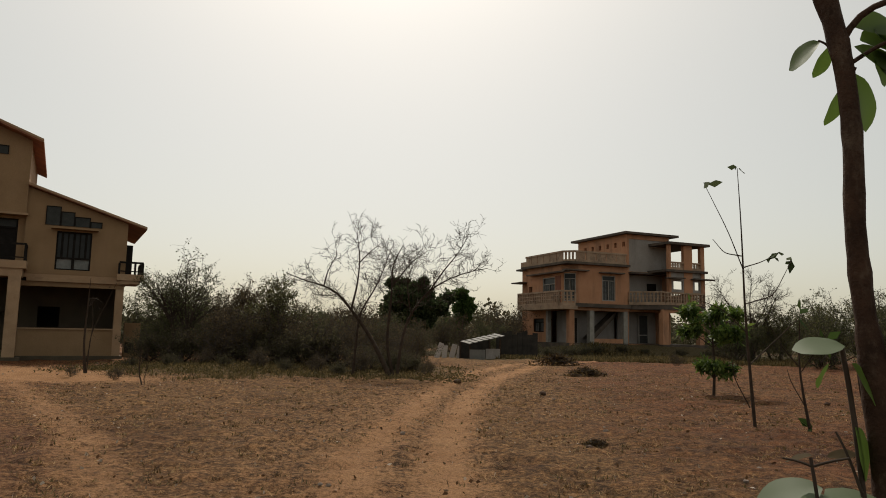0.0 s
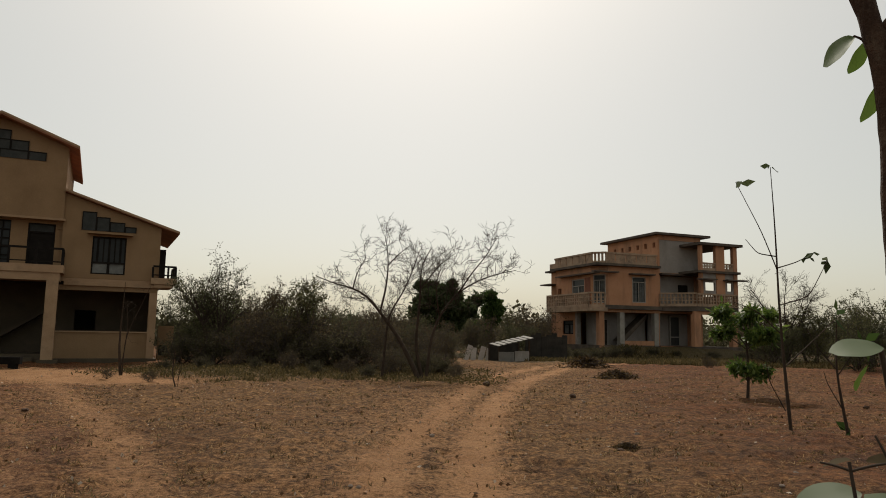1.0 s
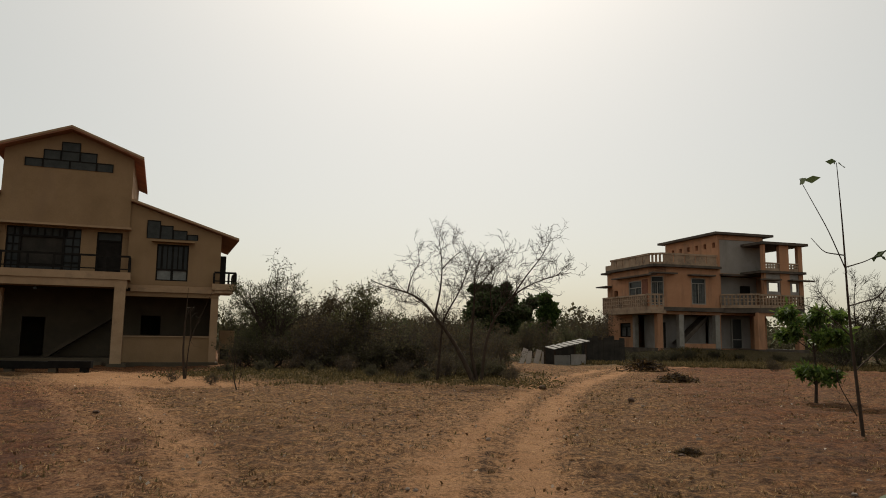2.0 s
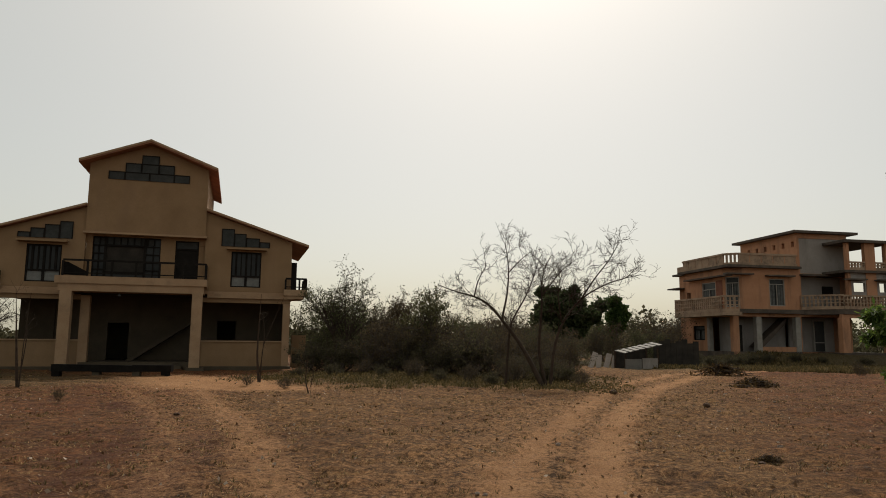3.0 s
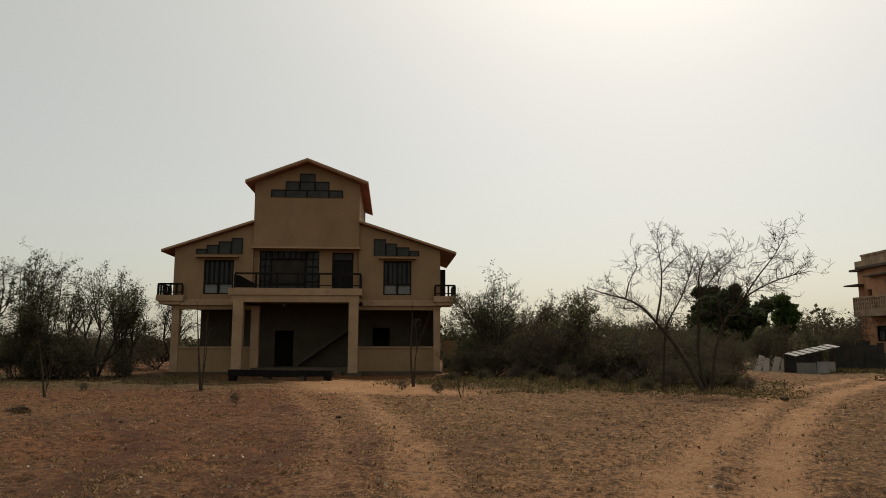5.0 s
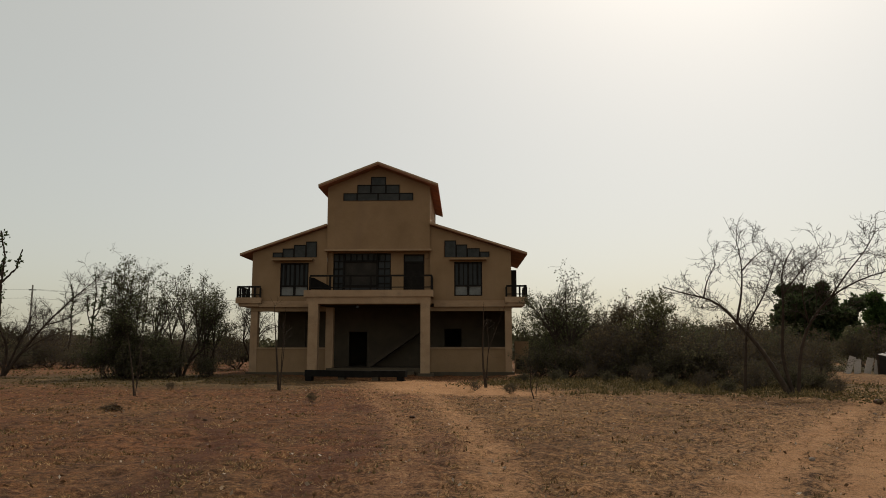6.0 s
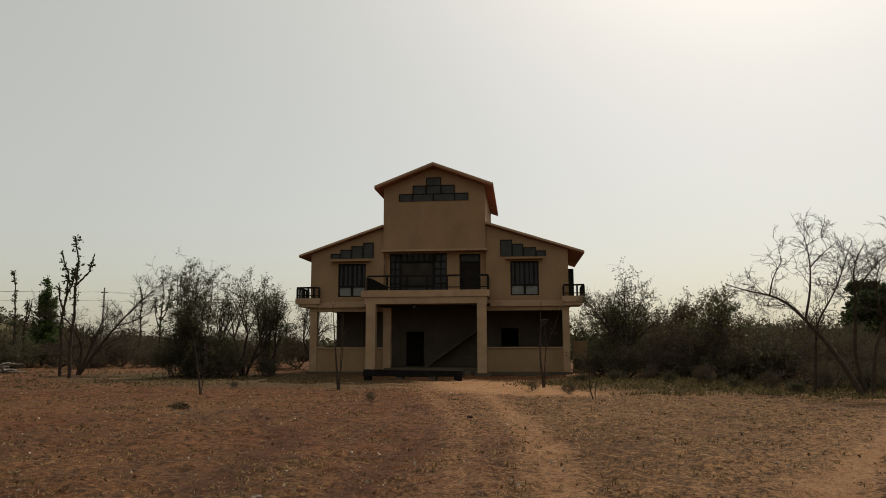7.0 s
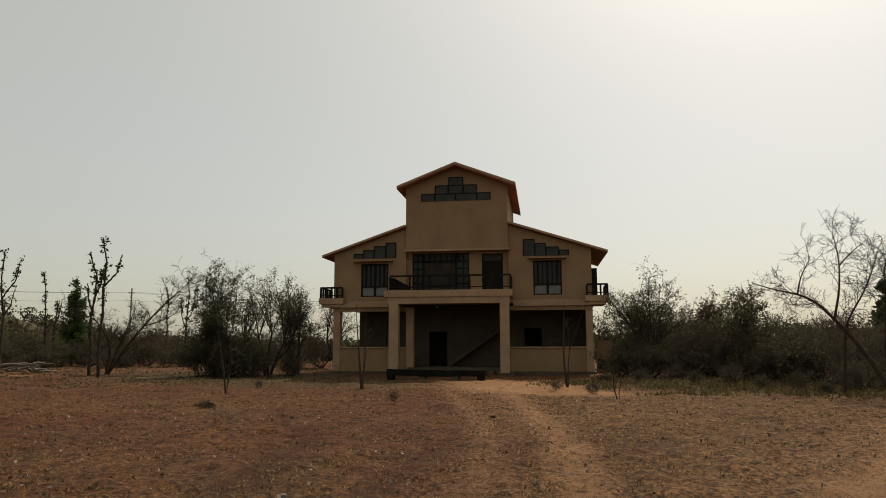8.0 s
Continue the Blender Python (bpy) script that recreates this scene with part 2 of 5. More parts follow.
def wall_with_holes(x0, x1, z0, z1, y0, y1, holes):
    """An upright wall along x with rectangular holes (xa, xb, za, zb) right through it: one closed skin."""
    b = B()
    xs = sorted({x0, x1, *[h[0] for h in holes], *[h[1] for h in holes]})
    zs = sorted({z0, z1, *[h[2] for h in holes], *[h[3] for h in holes]})
    zs = [z for z in zs if z0 <= z <= z1]
    nx, nz = len(xs) - 1, len(zs) - 1

    def solid(i, k):
        if not (0 <= i < nx and 0 <= k < nz):
            return False
        x, z = (xs[i] + xs[i + 1]) / 2, (zs[k] + zs[k + 1]) / 2
        return not any(h[0] < x < h[1] and h[2] < z < h[3] for h in holes)
    ids = {}

    def vert(i, j, k):
        if (i, j, k) not in ids:
            ids[i, j, k] = len(b.v)
            b.v.append((xs[i], (y0, y1)[j], zs[k]))
        return ids[i, j, k]
    for i in range(nx):
        for k in range(nz):
            if not solid(i, k):
                continue
            for j in (0, 1):
                b.f.append((vert(i, j, k), vert(i + 1, j, k), vert(i + 1, j, k + 1), vert(i, j, k + 1)))
            for di, a_, c_ in ((-1, i, i), (1, i + 1, i + 1)):
                if not solid(i + di, k):
                    b.f.append((vert(a_, 0, k), vert(a_, 1, k), vert(a_, 1, k + 1), vert(a_, 0, k + 1)))
            for dk, a_ in ((-1, k), (1, k + 1)):
                if not solid(i, k + dk):
                    b.f.append((vert(i, 0, a_), vert(i + 1, 0, a_), vert(i + 1, 1, a_), vert(i, 1, a_)))
    return b


# ---- ground ----
def track_distance(x, y, line):
    best = np.full(x.shape, 1e9)
    for (ax, ay), (bx, by) in zip(line, line[1:]):
        dx, dy = bx - ax, by - ay
        t = np.clip(((x - ax) * dx + (y - ay) * dy) / (dx * dx + dy * dy), 0, 1)
        best = np.minimum(best, np.hypot(x - ax - t * dx, y - ay - t * dy))
    return best


TRACKS = [
    ([(0.6, -4), (0.1, 6.7), (0.0, 9.2), (0.25, 12.9), (0.9, 19.4), (1.9, 25.1), (4.6, 34.9), (8, 41), (16, 46)], 0.5, 0.64),
    ([(-1.2, -4), (-0.9, 6.7), (-1.1, 9.1), (-0.6, 13.7), (-0.2, 19.6), (0.6, 25.5), (3.2, 35.4), (6.5, 42)], 0.55, 0.58),
    ([(-2.0, 2), (-3.1, 6.6), (-4.6, 9.15), (-6.6, 12.3), (-9.4, 16), (-12.9, 20.8), (-16.8, 22.6), (-25, 20.5), (-45, 15)], 0.5, 0.46),
    ([(-3.3, 2), (-4.4, 6.6), (-5.9, 9.0), (-8.0, 12.0), (-11, 15.6), (-14.3, 19.6), (-17.5, 21.2), (-25, 19)], 0.45, 0.34),
    # trodden ground before the gabled house, its sunlit brightness added as paler earth
    ([(-10.2, 21.2), (-12.4, 20.4), (-14.4, 22.4), (-16.2, 24.6), (-13.6, 24.6), (-12.4, 22.8)], 1.7, 0.85),
    ([(-1.0, 4), (-1.5, 9), (-1.3, 14), (0.5, 22), (3.0, 34)], 1.7, 0.26),
    ([(-3.5, 5), (-5.5, 9.5), (-9.5, 15), (-14.5, 21), (-24, 20)], 1.3, 0.20),
]
HOUSE_B = (14.52, 56.35)


def rise(x, y):
    """Height of the ground: gentle humps, a bank under the far house, a low hill far off."""
    z = 0.035 * np.sin(x * 0.7 + 1.3) * np.sin(y * 0.53) + 0.02 * np.sin(x * 1.9 + y * 1.3)
    bank = np.clip((6.5 - np.maximum(np.abs((x - 15) * 0.9135 + (y - 57.5) * 0.4067) - 3.2, np.abs(-(x - 15) * 0.4067 + (y - 57.5) * 0.9135) - 0.5)) / 4.0, 0, 1)
    z = z + 0.85 * bank * bank * (3 - 2 * bank)
    isl = np.exp(-(((x + 6.5) / 5.5) ** 2 + ((y - 29.5) / 5.0) ** 2) ** 2)
    z = z + 0.12 * isl
    a = np.exp(-(((x + 180) / 50) ** 2 + ((y - 50) / 19) ** 2))
    return z + 14.5 * a


def make_ground():
    def axis(lo, hi, fine):
        mid = np.arange(lo, hi + 1e-6, fine)
        out = [fine]
        while sum(out) < 2500:
            out.append(out[-1] * 1.25)
        out = np.cumsum(out)
        return np.concatenate([lo - out[::-1], mid, hi + out])
    xs, ys = axis(-24, 20, 0.11), axis(3, 40, 0.11)
    X, Y = np.meshgrid(xs, ys)
    Z = rise(X, Y)
    near = (np.abs(X) < 40) & (np.abs(Y) < 60)
    rng = np.random.default_rng(3)
    # clods and hollows from a hand to a step wide
    lumps = np.zeros(X.shape)
    for passes, amount_ in ((1, 0.017), (4, 0.009), (14, 0.008)):
        n_ = rng.normal(0, 1, X.shape)
        for _ in range(passes):
            n_ = (np.roll(n_, 1, 0) + np.roll(n_, -1, 0) + 2 * n_) / 4
            n_ = (np.roll(n_, 1, 1) + np.roll(n_, -1, 1) + 2 * n_) / 4
        lumps += amount_ * n_ / n_.std()
    Z = Z + np.where(near, lumps, 0)
    wear = np.zeros(X.shape)
    for line, width, amount in TRACKS:
        w = amount * np.exp(-(track_distance(X, Y, line) / width) ** 2)
        wear = np.maximum(wear, w)
    Z = Z - 0.03 * wear
    # thicket turf, drawn forward so its dark colour also covers the thicket's shade
    turf_shade = np.exp(-(((X + 6.0) / 6.8) ** 2 + ((Y - 29) / 6.6) ** 2) ** 3) * 0.65
    dirx, diry = (X - 15) * 0.9135 + (Y - 57.5) * 0.4067, -(X - 15) * 0.4067 + (Y - 57.5) * 0.9135
    turf_shade = np.maximum(turf_shade, 0.9 * np.clip((11 - np.maximum(np.abs(dirx) - 9, np.abs(diry))) / 3, 0, 1))
    turf_shade = np.maximum(turf_shade, np.clip((np.hypot(X, Y) - 62) / 30, 0, 1.0))
    # west turf, whose dark colour also stands for the shade of trees
    turf_shade = np.maximum(turf_shade, 0.75 * np.exp(-(((X + 27.5) / 12) ** 2 + ((Y - 21.5) / 6.0) ** 2) ** 2))
    nx, ny = len(xs), len(ys)
    idx = np.arange(nx * ny).reshape(ny, nx)
    quads = np.stack([idx[:-1, :-1], idx[:-1, 1:], idx[1:, 1:], idx[1:, :-1]], -1).reshape(-1, 4)
    me = quad_mesh("ground", np.stack([X, Y, Z], -1).reshape(-1, 3), quads)
    straw = 0.34 / (1 + np.exp((X - 1.6 - 0.12 * Y) / 0.8)) / (1 + np.exp((-X - 3.0 - 0.32 * Y) / 1.5)) * (1 - 0.6 * np.exp(-(track_distance(X, Y, [(-4.5, 7), (-8, 9.5), (-14, 14), (-20, 16)]) / 1.6) ** 2))
    plough = np.zeros(X.shape)
    for line in ([(-4.4, 4.0), (-5.0, 5.4), (-6.2, 8.0), (-7.2, 10.2), (-8.6, 12.5), (-11, 14.5)], [(-3.8, 4.6), (-4.2, 5.7), (-5.0, 8.2), (-6.0, 10.5)], [(-6.5, 5.0), (-9.0, 8.5), (-13, 11)]):
        plough = np.maximum(plough, 0.85 * np.exp(-(track_distance(X, Y, line) / 0.3) ** 2))
    for key, val in (("wear", wear), ("turf_shade", turf_shade), ("straw", straw), ("plough", plough)):
        at = me.attributes.new(key, "FLOAT", "POINT")
        at.data.foreach_set("value", val.ravel().astype(np.float32))
    me.polygons.foreach_set("use_smooth", [True] * len(me.polygons))
    me.materials.append(MAT["ground"])
    tagged(new("ground", me), "dry red earth with straw and pale wheel tracks", "ground", kind="structure")


def quad_mesh(name, verts, quads):
    """A mesh from arrays of corners and four-cornered faces."""
    me = bpy.data.meshes.new(name)
    me.vertices.add(len(verts))
    me.vertices.foreach_set("co", np.asarray(verts, np.float32).ravel())
    me.loops.add(len(quads) * 4)
    me.loops.foreach_set("vertex_index", np.asarray(quads, np.int32).ravel())
    me.polygons.add(len(quads))
    me.polygons.foreach_set("loop_start", np.arange(0, len(quads) * 4, 4, dtype=np.int32))
    me.update(calc_edges=True)
    return me


make_ground()


# ---- plants ----
def smooth_line(points, n):
    """A soft curve of n + 1 places through a few places."""
    p = np.asarray(points, float)
    s = np.concatenate([[0], np.cumsum(np.linalg.norm(np.diff(p, axis=0), axis=1))])
    t = np.linspace(0, s[-1], n + 1)
    q = np.stack([np.interp(t, s, p[:, k]) for k in range(3)], 1)
    for _ in range(2):
        q[1:-1] = (q[:-2] + 2 * q[1:-1] + q[2:]) / 4
    return q


def tubes_mesh(name, branches, sides=None):
    """One mesh of all branches: each is (places, radii)."""
    V, Q, n = [], [], 0
    for pts, rad in branches:
        k = sides or (8 if rad[0] > 0.05 else 5 if rad[0] > 0.015 else 3)
        d = np.gradient(pts, axis=0)
        d /= np.linalg.norm(d, axis=1)[:, None] + 1e-9
        ref = np.array([0.0, 0, 1]) if abs(d[0, 2]) < 0.8 else np.array([1.0, 0, 0])
        s = np.cross(d, ref)
        s /= np.linalg.norm(s, axis=1)[:, None] + 1e-9
        u = np.cross(s, d)
        a = np.arange(k) * 2 * np.pi / k
        ring = pts[:, None] + rad[:, None, None] * (np.cos(a)[None, :, None] * s[:, None] + np.sin(a)[None, :, None] * u[:, None])
        V.append(ring.reshape(-1, 3))
        i = np.arange(len(pts) - 1)[:, None] * k + np.arange(k)[None]
        j = np.arange(len(pts) - 1)[:, None] * k + (np.arange(k)[None] + 1) % k
        Q.append(np.stack([i, j, j + k, i + k], -1).reshape(-1, 4) + n)
        n += len(pts) * k
    me = quad_mesh(name, np.concatenate(V), np.concatenate(Q))
    me.polygons.foreach_set("use_smooth", [True] * len(me.polygons))
    return me


def leaves_mesh(name, rng, places, size, long=1.8, droop=0.0):
    """Bent leaves of two faces each, turned every way."""
    n = len(places)
    a = rng.normal(0, 1, (n, 3))
    a[:, 2] -= droop
    a /= np.linalg.norm(a, axis=1)[:, None]
    b = np.cross(a, rng.normal(0, 1, (n, 3)))
    b /= np.linalg.norm(b, axis=1)[:, None] + 1e-9
    c = np.cross(a, b)
    s = (size * rng.uniform(0.6, 1.4, n))[:, None]
    L, W = a * s * long / 2, b * s / 2
    p = np.asarray(places)
    mid = p + L
    v = np.stack([p, mid + W + c * s * 0.12, p + 2 * L, mid - W + c * s * 0.12], 1).reshape(-1, 3)
    return quad_mesh(name, v, np.arange(n * 4).reshape(-1, 4))


def sprout(rng, limbs, levels, per_m, length, spread=0.9, up=0.25, wave=0.12, start=0.3, thin=0.0035):
    """Twigs out of limbs, level by level. Gives all branches and the outer twigs."""
    every, outer, now = list(limbs), [], limbs
    for lv in range(levels):
        nxt = []
        for pts, rad in now:
            seg = np.linalg.norm(np.diff(pts, axis=0), axis=1)
            total = seg.sum()
            count = rng.poisson(per_m[lv] * total * (1 - start)) if total > 0.1 else 0
            for _ in range(min(count, 60)):
                t = start + (1 - start) * rng.random() ** 0.8
                x = t * (len(pts) - 1)
                i = min(int(x), len(pts) - 2)
                o = pts[i] + (pts[i + 1] - pts[i]) * (x - i)
                d = pts[i + 1] - pts[i]
                d = d / (np.linalg.norm(d) + 1e-9) + rng.normal(0, spread, 3) + np.array([0, 0, up])
                d /= np.linalg.norm(d)
                ln = length[lv] * rng.uniform(0.45, 1.25)
                m = 5 if lv == 0 else 3
                q = [o]
                for _k in range(m):
                    d = d + rng.normal(0, wave * 2, 3) + np.array([0, 0, up * 0.25])
                    d /= np.linalg.norm(d)
                    q.append(q[-1] + d * ln / m)
                r0 = max(thin, min(rad[i] * 0.6, ln * 0.014))
                nxt.append((np.array(q), np.linspace(r0, max(thin * 0.7, r0 * 0.35), m + 1)))
        every += nxt
        outer, now = nxt, nxt
    return every, outer


def limb(points, r0, r1, n=10):
    return smooth_line(points, n), np.linspace(r0, r1, n + 1)


def along(rng, branches, count, scatter):
    """Places scattered about the outer twigs."""
    pick = rng.integers(0, len(branches), count)
    t = rng.random(count)
    out = np.empty((count, 3))
    for k, (i, u) in enumerate(zip(pick, t)):
        p = branches[i][0]
        x = u * (len(p) - 1)
        j = min(int(x), len(p) - 2)
        out[k] = p[j] + (p[j + 1] - p[j]) * (x - j)
    return out + rng.normal(0, scatter, (count, 3))


def plant(name, m, label, category, limbs, trunks, rng, levels, per_m, length, leaf=None, leaves=0, size=0.06, bark="bark", group="", scatter=0.05, twig="twig", mass=None, **more):
    ob = thing(name, m, label, category, group)
    every, outer = sprout(rng, limbs, levels, per_m, length, **more)
    for lb in limbs[:trunks]:
        part("trunk", tubes_mesh("trunk", [lb]), bark, ob)
    if len(every) > trunks:
        tagged(part("brushwood", tubes_mesh("brushwood", every[trunks:]), twig, ob), kind="stuff")
    if leaf:
        spots_ = along(rng, outer, leaves, scatter)
        if mass:
            # leafy lumps that close the crown
            z, rx, rz, n = mass
            u = rng.normal(0, 1, (70, 3))
            u /= np.linalg.norm(u, axis=1)[:, None]
            hubs = u * np.array([rx, rx, rz]) * rng.uniform(0.35, 0.9, (70, 1)) + np.array([0, 0, z])
            w = rng.normal(0, 1, (n, 3))
            w = w / np.linalg.norm(w, axis=1)[:, None] * rng.uniform(0.6, 1.0, (n, 1)) * rx * 0.27
            spots_ = np.concatenate([spots_, hubs[rng.integers(0, 70, n)] + w])
        part("crown", leaves_mesh("crown", rng, spots_, size), leaf, ob)
    return ob


def stems(rng, count, height, width, base=0.25, r=0.04, bend=0.3):
    """Stems that fan out of one root."""
    out = []
    for k in range(count):
        a = 2 * math.pi * (k + rng.random()) / count
        w, h = width * rng.uniform(0.35, 1.0), height * rng.uniform(0.65, 1.0)
        c, s = math.cos(a), math.sin(a)
        j = rng.normal(0, bend * 0.4, (2, 2))
        out.append(limb([(c * base * rng.random(), s * base * rng.random(), -0.05), (c * w * 0.35 + j[0, 0], s * w * 0.35 + j[0, 1], h * 0.45), (c * w * 0.8 + j[1, 0], s * w * 0.8 + j[1, 1], h * 0.8), (c * w, s * w, h)], r * rng.uniform(0.6, 1.1), 0.008))
    return out


def forked(rng, count, height, width, low=0.35, r=0.05, fork=4, lean=0.3, bare_to=0.34, fill=0.85):
    """Stems that rise, fork and arch out into a domed crown."""
    trunks, limbs_ = [], []
    for k in range(count):
        a = 2 * math.pi * (k + rng.random()) / count
        w, h = width * lean * rng.uniform(0.5, 1.2), height * bare_to * rng.uniform(0.75, 1.25)
        bx, by = 0.12 * math.cos(a), 0.12 * math.sin(a)
        tip = (math.cos(a) * w, math.sin(a) * w, h)
        trunks.append(limb([(bx, by, -0.06), (bx + tip[0] * 0.3 + rng.normal(0, 0.05), by + tip[1] * 0.3 + rng.normal(0, 0.05), h * 0.5), tip], r, r * 0.62, 8))
        for _ in range(fork):
            b = a + rng.normal(0, 0.85)
            u = min(1.0, abs(rng.normal(0.55, 0.33)))
            e = (math.cos(b) * width * u, math.sin(b) * width * u, height * (low + (1 - low) * math.sqrt(max(0.0, 1 - 0.85 * u * u))) * rng.uniform(fill, 1.06))
            mid = tuple(t_ * 0.5 + q * 0.5 + g for t_, q, g in zip(tip, e, (rng.normal(0, 0.12), rng.normal(0, 0.12), 0.1 * height * u)))
            limbs_.append(limb([tip, mid, e], r * 0.5, 0.011, 9))
    return trunks + limbs_


def at(x, y, turn=0.0, size=1.0):
    z = float(rise(np.array(x), np.array(y)))
    return pose(x, y, z, 0, 0, turn) @ Matrix.Scale(size, 4)


# ---- the gabled house ----
def railing(name, parent, x0, x1, y, z0, z1, post=0.9):
    """A metal railing along x: rails and square posts."""
    ob = part(name, B().box(x0, x1, y - 0.035, y + 0.035, z1 - 0.09, z1), "frame", parent, "dark metal railing")
    part("lower_rail", B().box(x0, x1, y - 0.02, y + 0.02, z0 + 0.12, z0 + 0.17), "frame", ob)
    n = max(1, round((x1 - x0) / post))
    for i in range(n + 1):
        x = x0 + (x1 - x0) * i / n
        part("post", B().box(x - 0.045, x + 0.045, y - 0.04, y + 0.04, z0, z1 - 0.09), "frame", ob)
    return ob


def barred_window(parent, x0, x1, z0, z1, y, split):
    """A dark window: frame, upright bars with curtained glass above, pale panes below."""
    w = part("window", B().box(x0, x1, y + 0.10, y + 0.12, z0, z1), "curtain", parent, "dark barred window")
    f = B().box(x0, x0 + 0.07, y, y + 0.09, z0, z1).box(x1 - 0.07, x1, y, y + 0.09, z0, z1).box(x0 + 0.07, x1 - 0.07, y, y + 0.09, z1 - 0.07, z1)
    f.box(x0 + 0.07, x1 - 0.07, y, y + 0.09, z0, z0 + 0.06).box(x0 + 0.07, x1 - 0.07, y, y + 0.09, split - 0.04, split + 0.04)
    part("frame", f, "frame", w)
    n = 6
    for i in range(1, n):
        x = x0 + (x1 - x0) * i / n
        wide = 0.05 if i % 2 else 0.03
        part("bar", B().box(x - wide, x + wide, y + 0.02, y + 0.08, split + 0.04, z1 - 0.07), "frame", w)
    xm = (x0 + x1) / 2
    for a, c in ((x0 + 0.07, xm - 0.06), (xm + 0.06, x1 - 0.07)):
        part("pane", B().box(a, c, y + 0.07, y + 0.09, z0 + 0.06, split - 0.04), "pale_pane", w)
    part("mullion", B().box(xm - 0.06, xm + 0.06, y + 0.01, y + 0.10, z0 + 0.06, split - 0.04), "frame", w)
    part("pane", B().box(x0 + 0.07, x1 - 0.07, y + 0.085, y + 0.095, split + 0.04, z1 - 0.07), "glass", w)


def turned_wall(parent, name, material, x, y0, y1, z0, z1, thick, holes):
    """A wall along y at x (its outer face), holes as (ya, yb, za, zb)."""
    b = wall_with_holes(y0, y1, z0, z1, 0, thick, holes)
    b.v = [(x + v[1], v[0], v[2]) for v in b.v]
    return part(name, b, material, parent)


def gabled_house():
    h = thing("gabled_house", pose(-21.57, 30.26, 0, 0, 0, 28.6), "ochre three-level house with gabled roof and open ground floor", "house")
    L, R, D = -6.67, 7.03, 10.0
    TL, TR = -2.70, 2.76
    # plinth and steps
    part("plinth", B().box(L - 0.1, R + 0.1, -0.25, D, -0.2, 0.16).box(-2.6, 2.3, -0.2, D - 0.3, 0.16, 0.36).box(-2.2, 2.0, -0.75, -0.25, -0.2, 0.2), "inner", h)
    # upper floors of the two wings
    for side, holes, x0, x1 in ((-1, [(-5.17, -3.67, 4.09, 5.86)], L, TL), (1, [(4.04, 5.51, 4.09, 5.88)], TR, R)):
        w = wall_with_holes(x0, x1, 3.86, 6.1, 0.0, 0.24, holes)
        part("wall", w, "ochre", h)
        w = B()
        if side > 0:
            w.prism([(x0, 0, 6.1), (x1, 0, 6.1), (x1, 0, 6.46), (x0, 0, 7.82)], (0, 0.24, 0))
        else:
            w.prism([(x0, 0, 6.1), (x1, 0, 6.1), (x1, 0, 7.77), (x0, 0, 6.41)], (0, 0.24, 0))
        part("gable", w, "ochre", h)
        xo = x1 if side > 0 else x0
        a, c = (xo - 0.24, xo) if side > 0 else (xo, xo + 0.24)
        turned_wall(h, "wall", "ochre", a, 0.24, D - 0.24, 3.86, 6.38, c - a, [(0.6, 1.6, 3.87, 5.95)])
    part("wall", B().box(L, R, D - 0.24, D, 3.86, 6.1), "ochre", h)
    # tower
    t = wall_with_holes(TL, TR, 6.56, 9.75, -0.12, 0.2, [])
    part("wall", t, "ochre", h)
    part("gable", B().prism([(TL, -0.12, 9.75), (TR, -0.12, 9.75), (TR, -0.12, 9.94), (0.03, -0.12, 10.99), (TL, -0.12, 9.93)], (0, 0.32, 0)), "ochre", h)
    for x0 in (TL, TR - 0.24):
        part("wall", B().box(x0, x0 + 0.24, 0.2, 7.66, 6.1, 9.92), "ochre", h)
    part("wall", B().box(TL, TR, 7.66, 7.9, 6.1, 9.9), "ochre", h)
    part("lintel", B().box(TL - 0.08, TR + 0.08, -0.30, 0.2, 6.46, 6.555), "ochre_edge", h)
    part("wall", wall_with_holes(TL, TR, 3.86, 6.46, 0.25, 0.45, [(-2.41, 0.67, 4.38, 6.40), (1.35, 2.46, 4.33, 6.33)]), "ochre", h)
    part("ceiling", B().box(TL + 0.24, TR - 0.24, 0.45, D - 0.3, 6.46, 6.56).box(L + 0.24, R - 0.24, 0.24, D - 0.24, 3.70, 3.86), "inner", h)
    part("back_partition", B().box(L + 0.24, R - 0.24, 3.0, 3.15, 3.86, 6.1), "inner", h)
    # roofs: thick slabs with a red fascia
    y0, y1, y2 = -0.68, 8.2, 6.4
    for (xa, za), (xb, zb) in (((-3.11, 9.95), (0.03, 11.16)), ((0.03, 11.16), (3.22, 9.95))):
        part("roof", B().prism([(xa, y0, za - 0.16), (xb, y0, zb - 0.16), (xb, y0, zb), (xa, y0, za)], (0, y1 - y0, 0)), "tile_roof", h, "red-brown sloping roof slab")
    yw = -0.30
    for (xa, za), (xb, zb) in (((-7.27, 6.34), (TL, 7.91)), ((TR, 7.97), (7.86, 6.33))):
        part("roof", B().prism([(xa, yw, za - 0.12), (xb, yw, zb - 0.12), (xb, yw, zb), (xa, yw, za)], (0, y2 - yw, 0)), "tile_roof", h, "red-brown sloping roof slab")
    for (xa, za), (xb, zb), yf in (((-3.11, 9.95), (0.03, 11.16), y0), ((0.03, 11.16), (3.22, 9.95), y0), ((-7.27, 6.34), (TL, 7.91), yw), ((TR, 7.97), (7.86, 6.33), yw)):
        part("fascia", B().prism([(xa, yf - 0.03, za - 0.09), (xb, yf - 0.03, zb - 0.09), (xb, yf - 0.03, zb + 0.01), (xa, yf - 0.03, za + 0.01)], (0, 0.03, 0)), "ochre_edge", h)
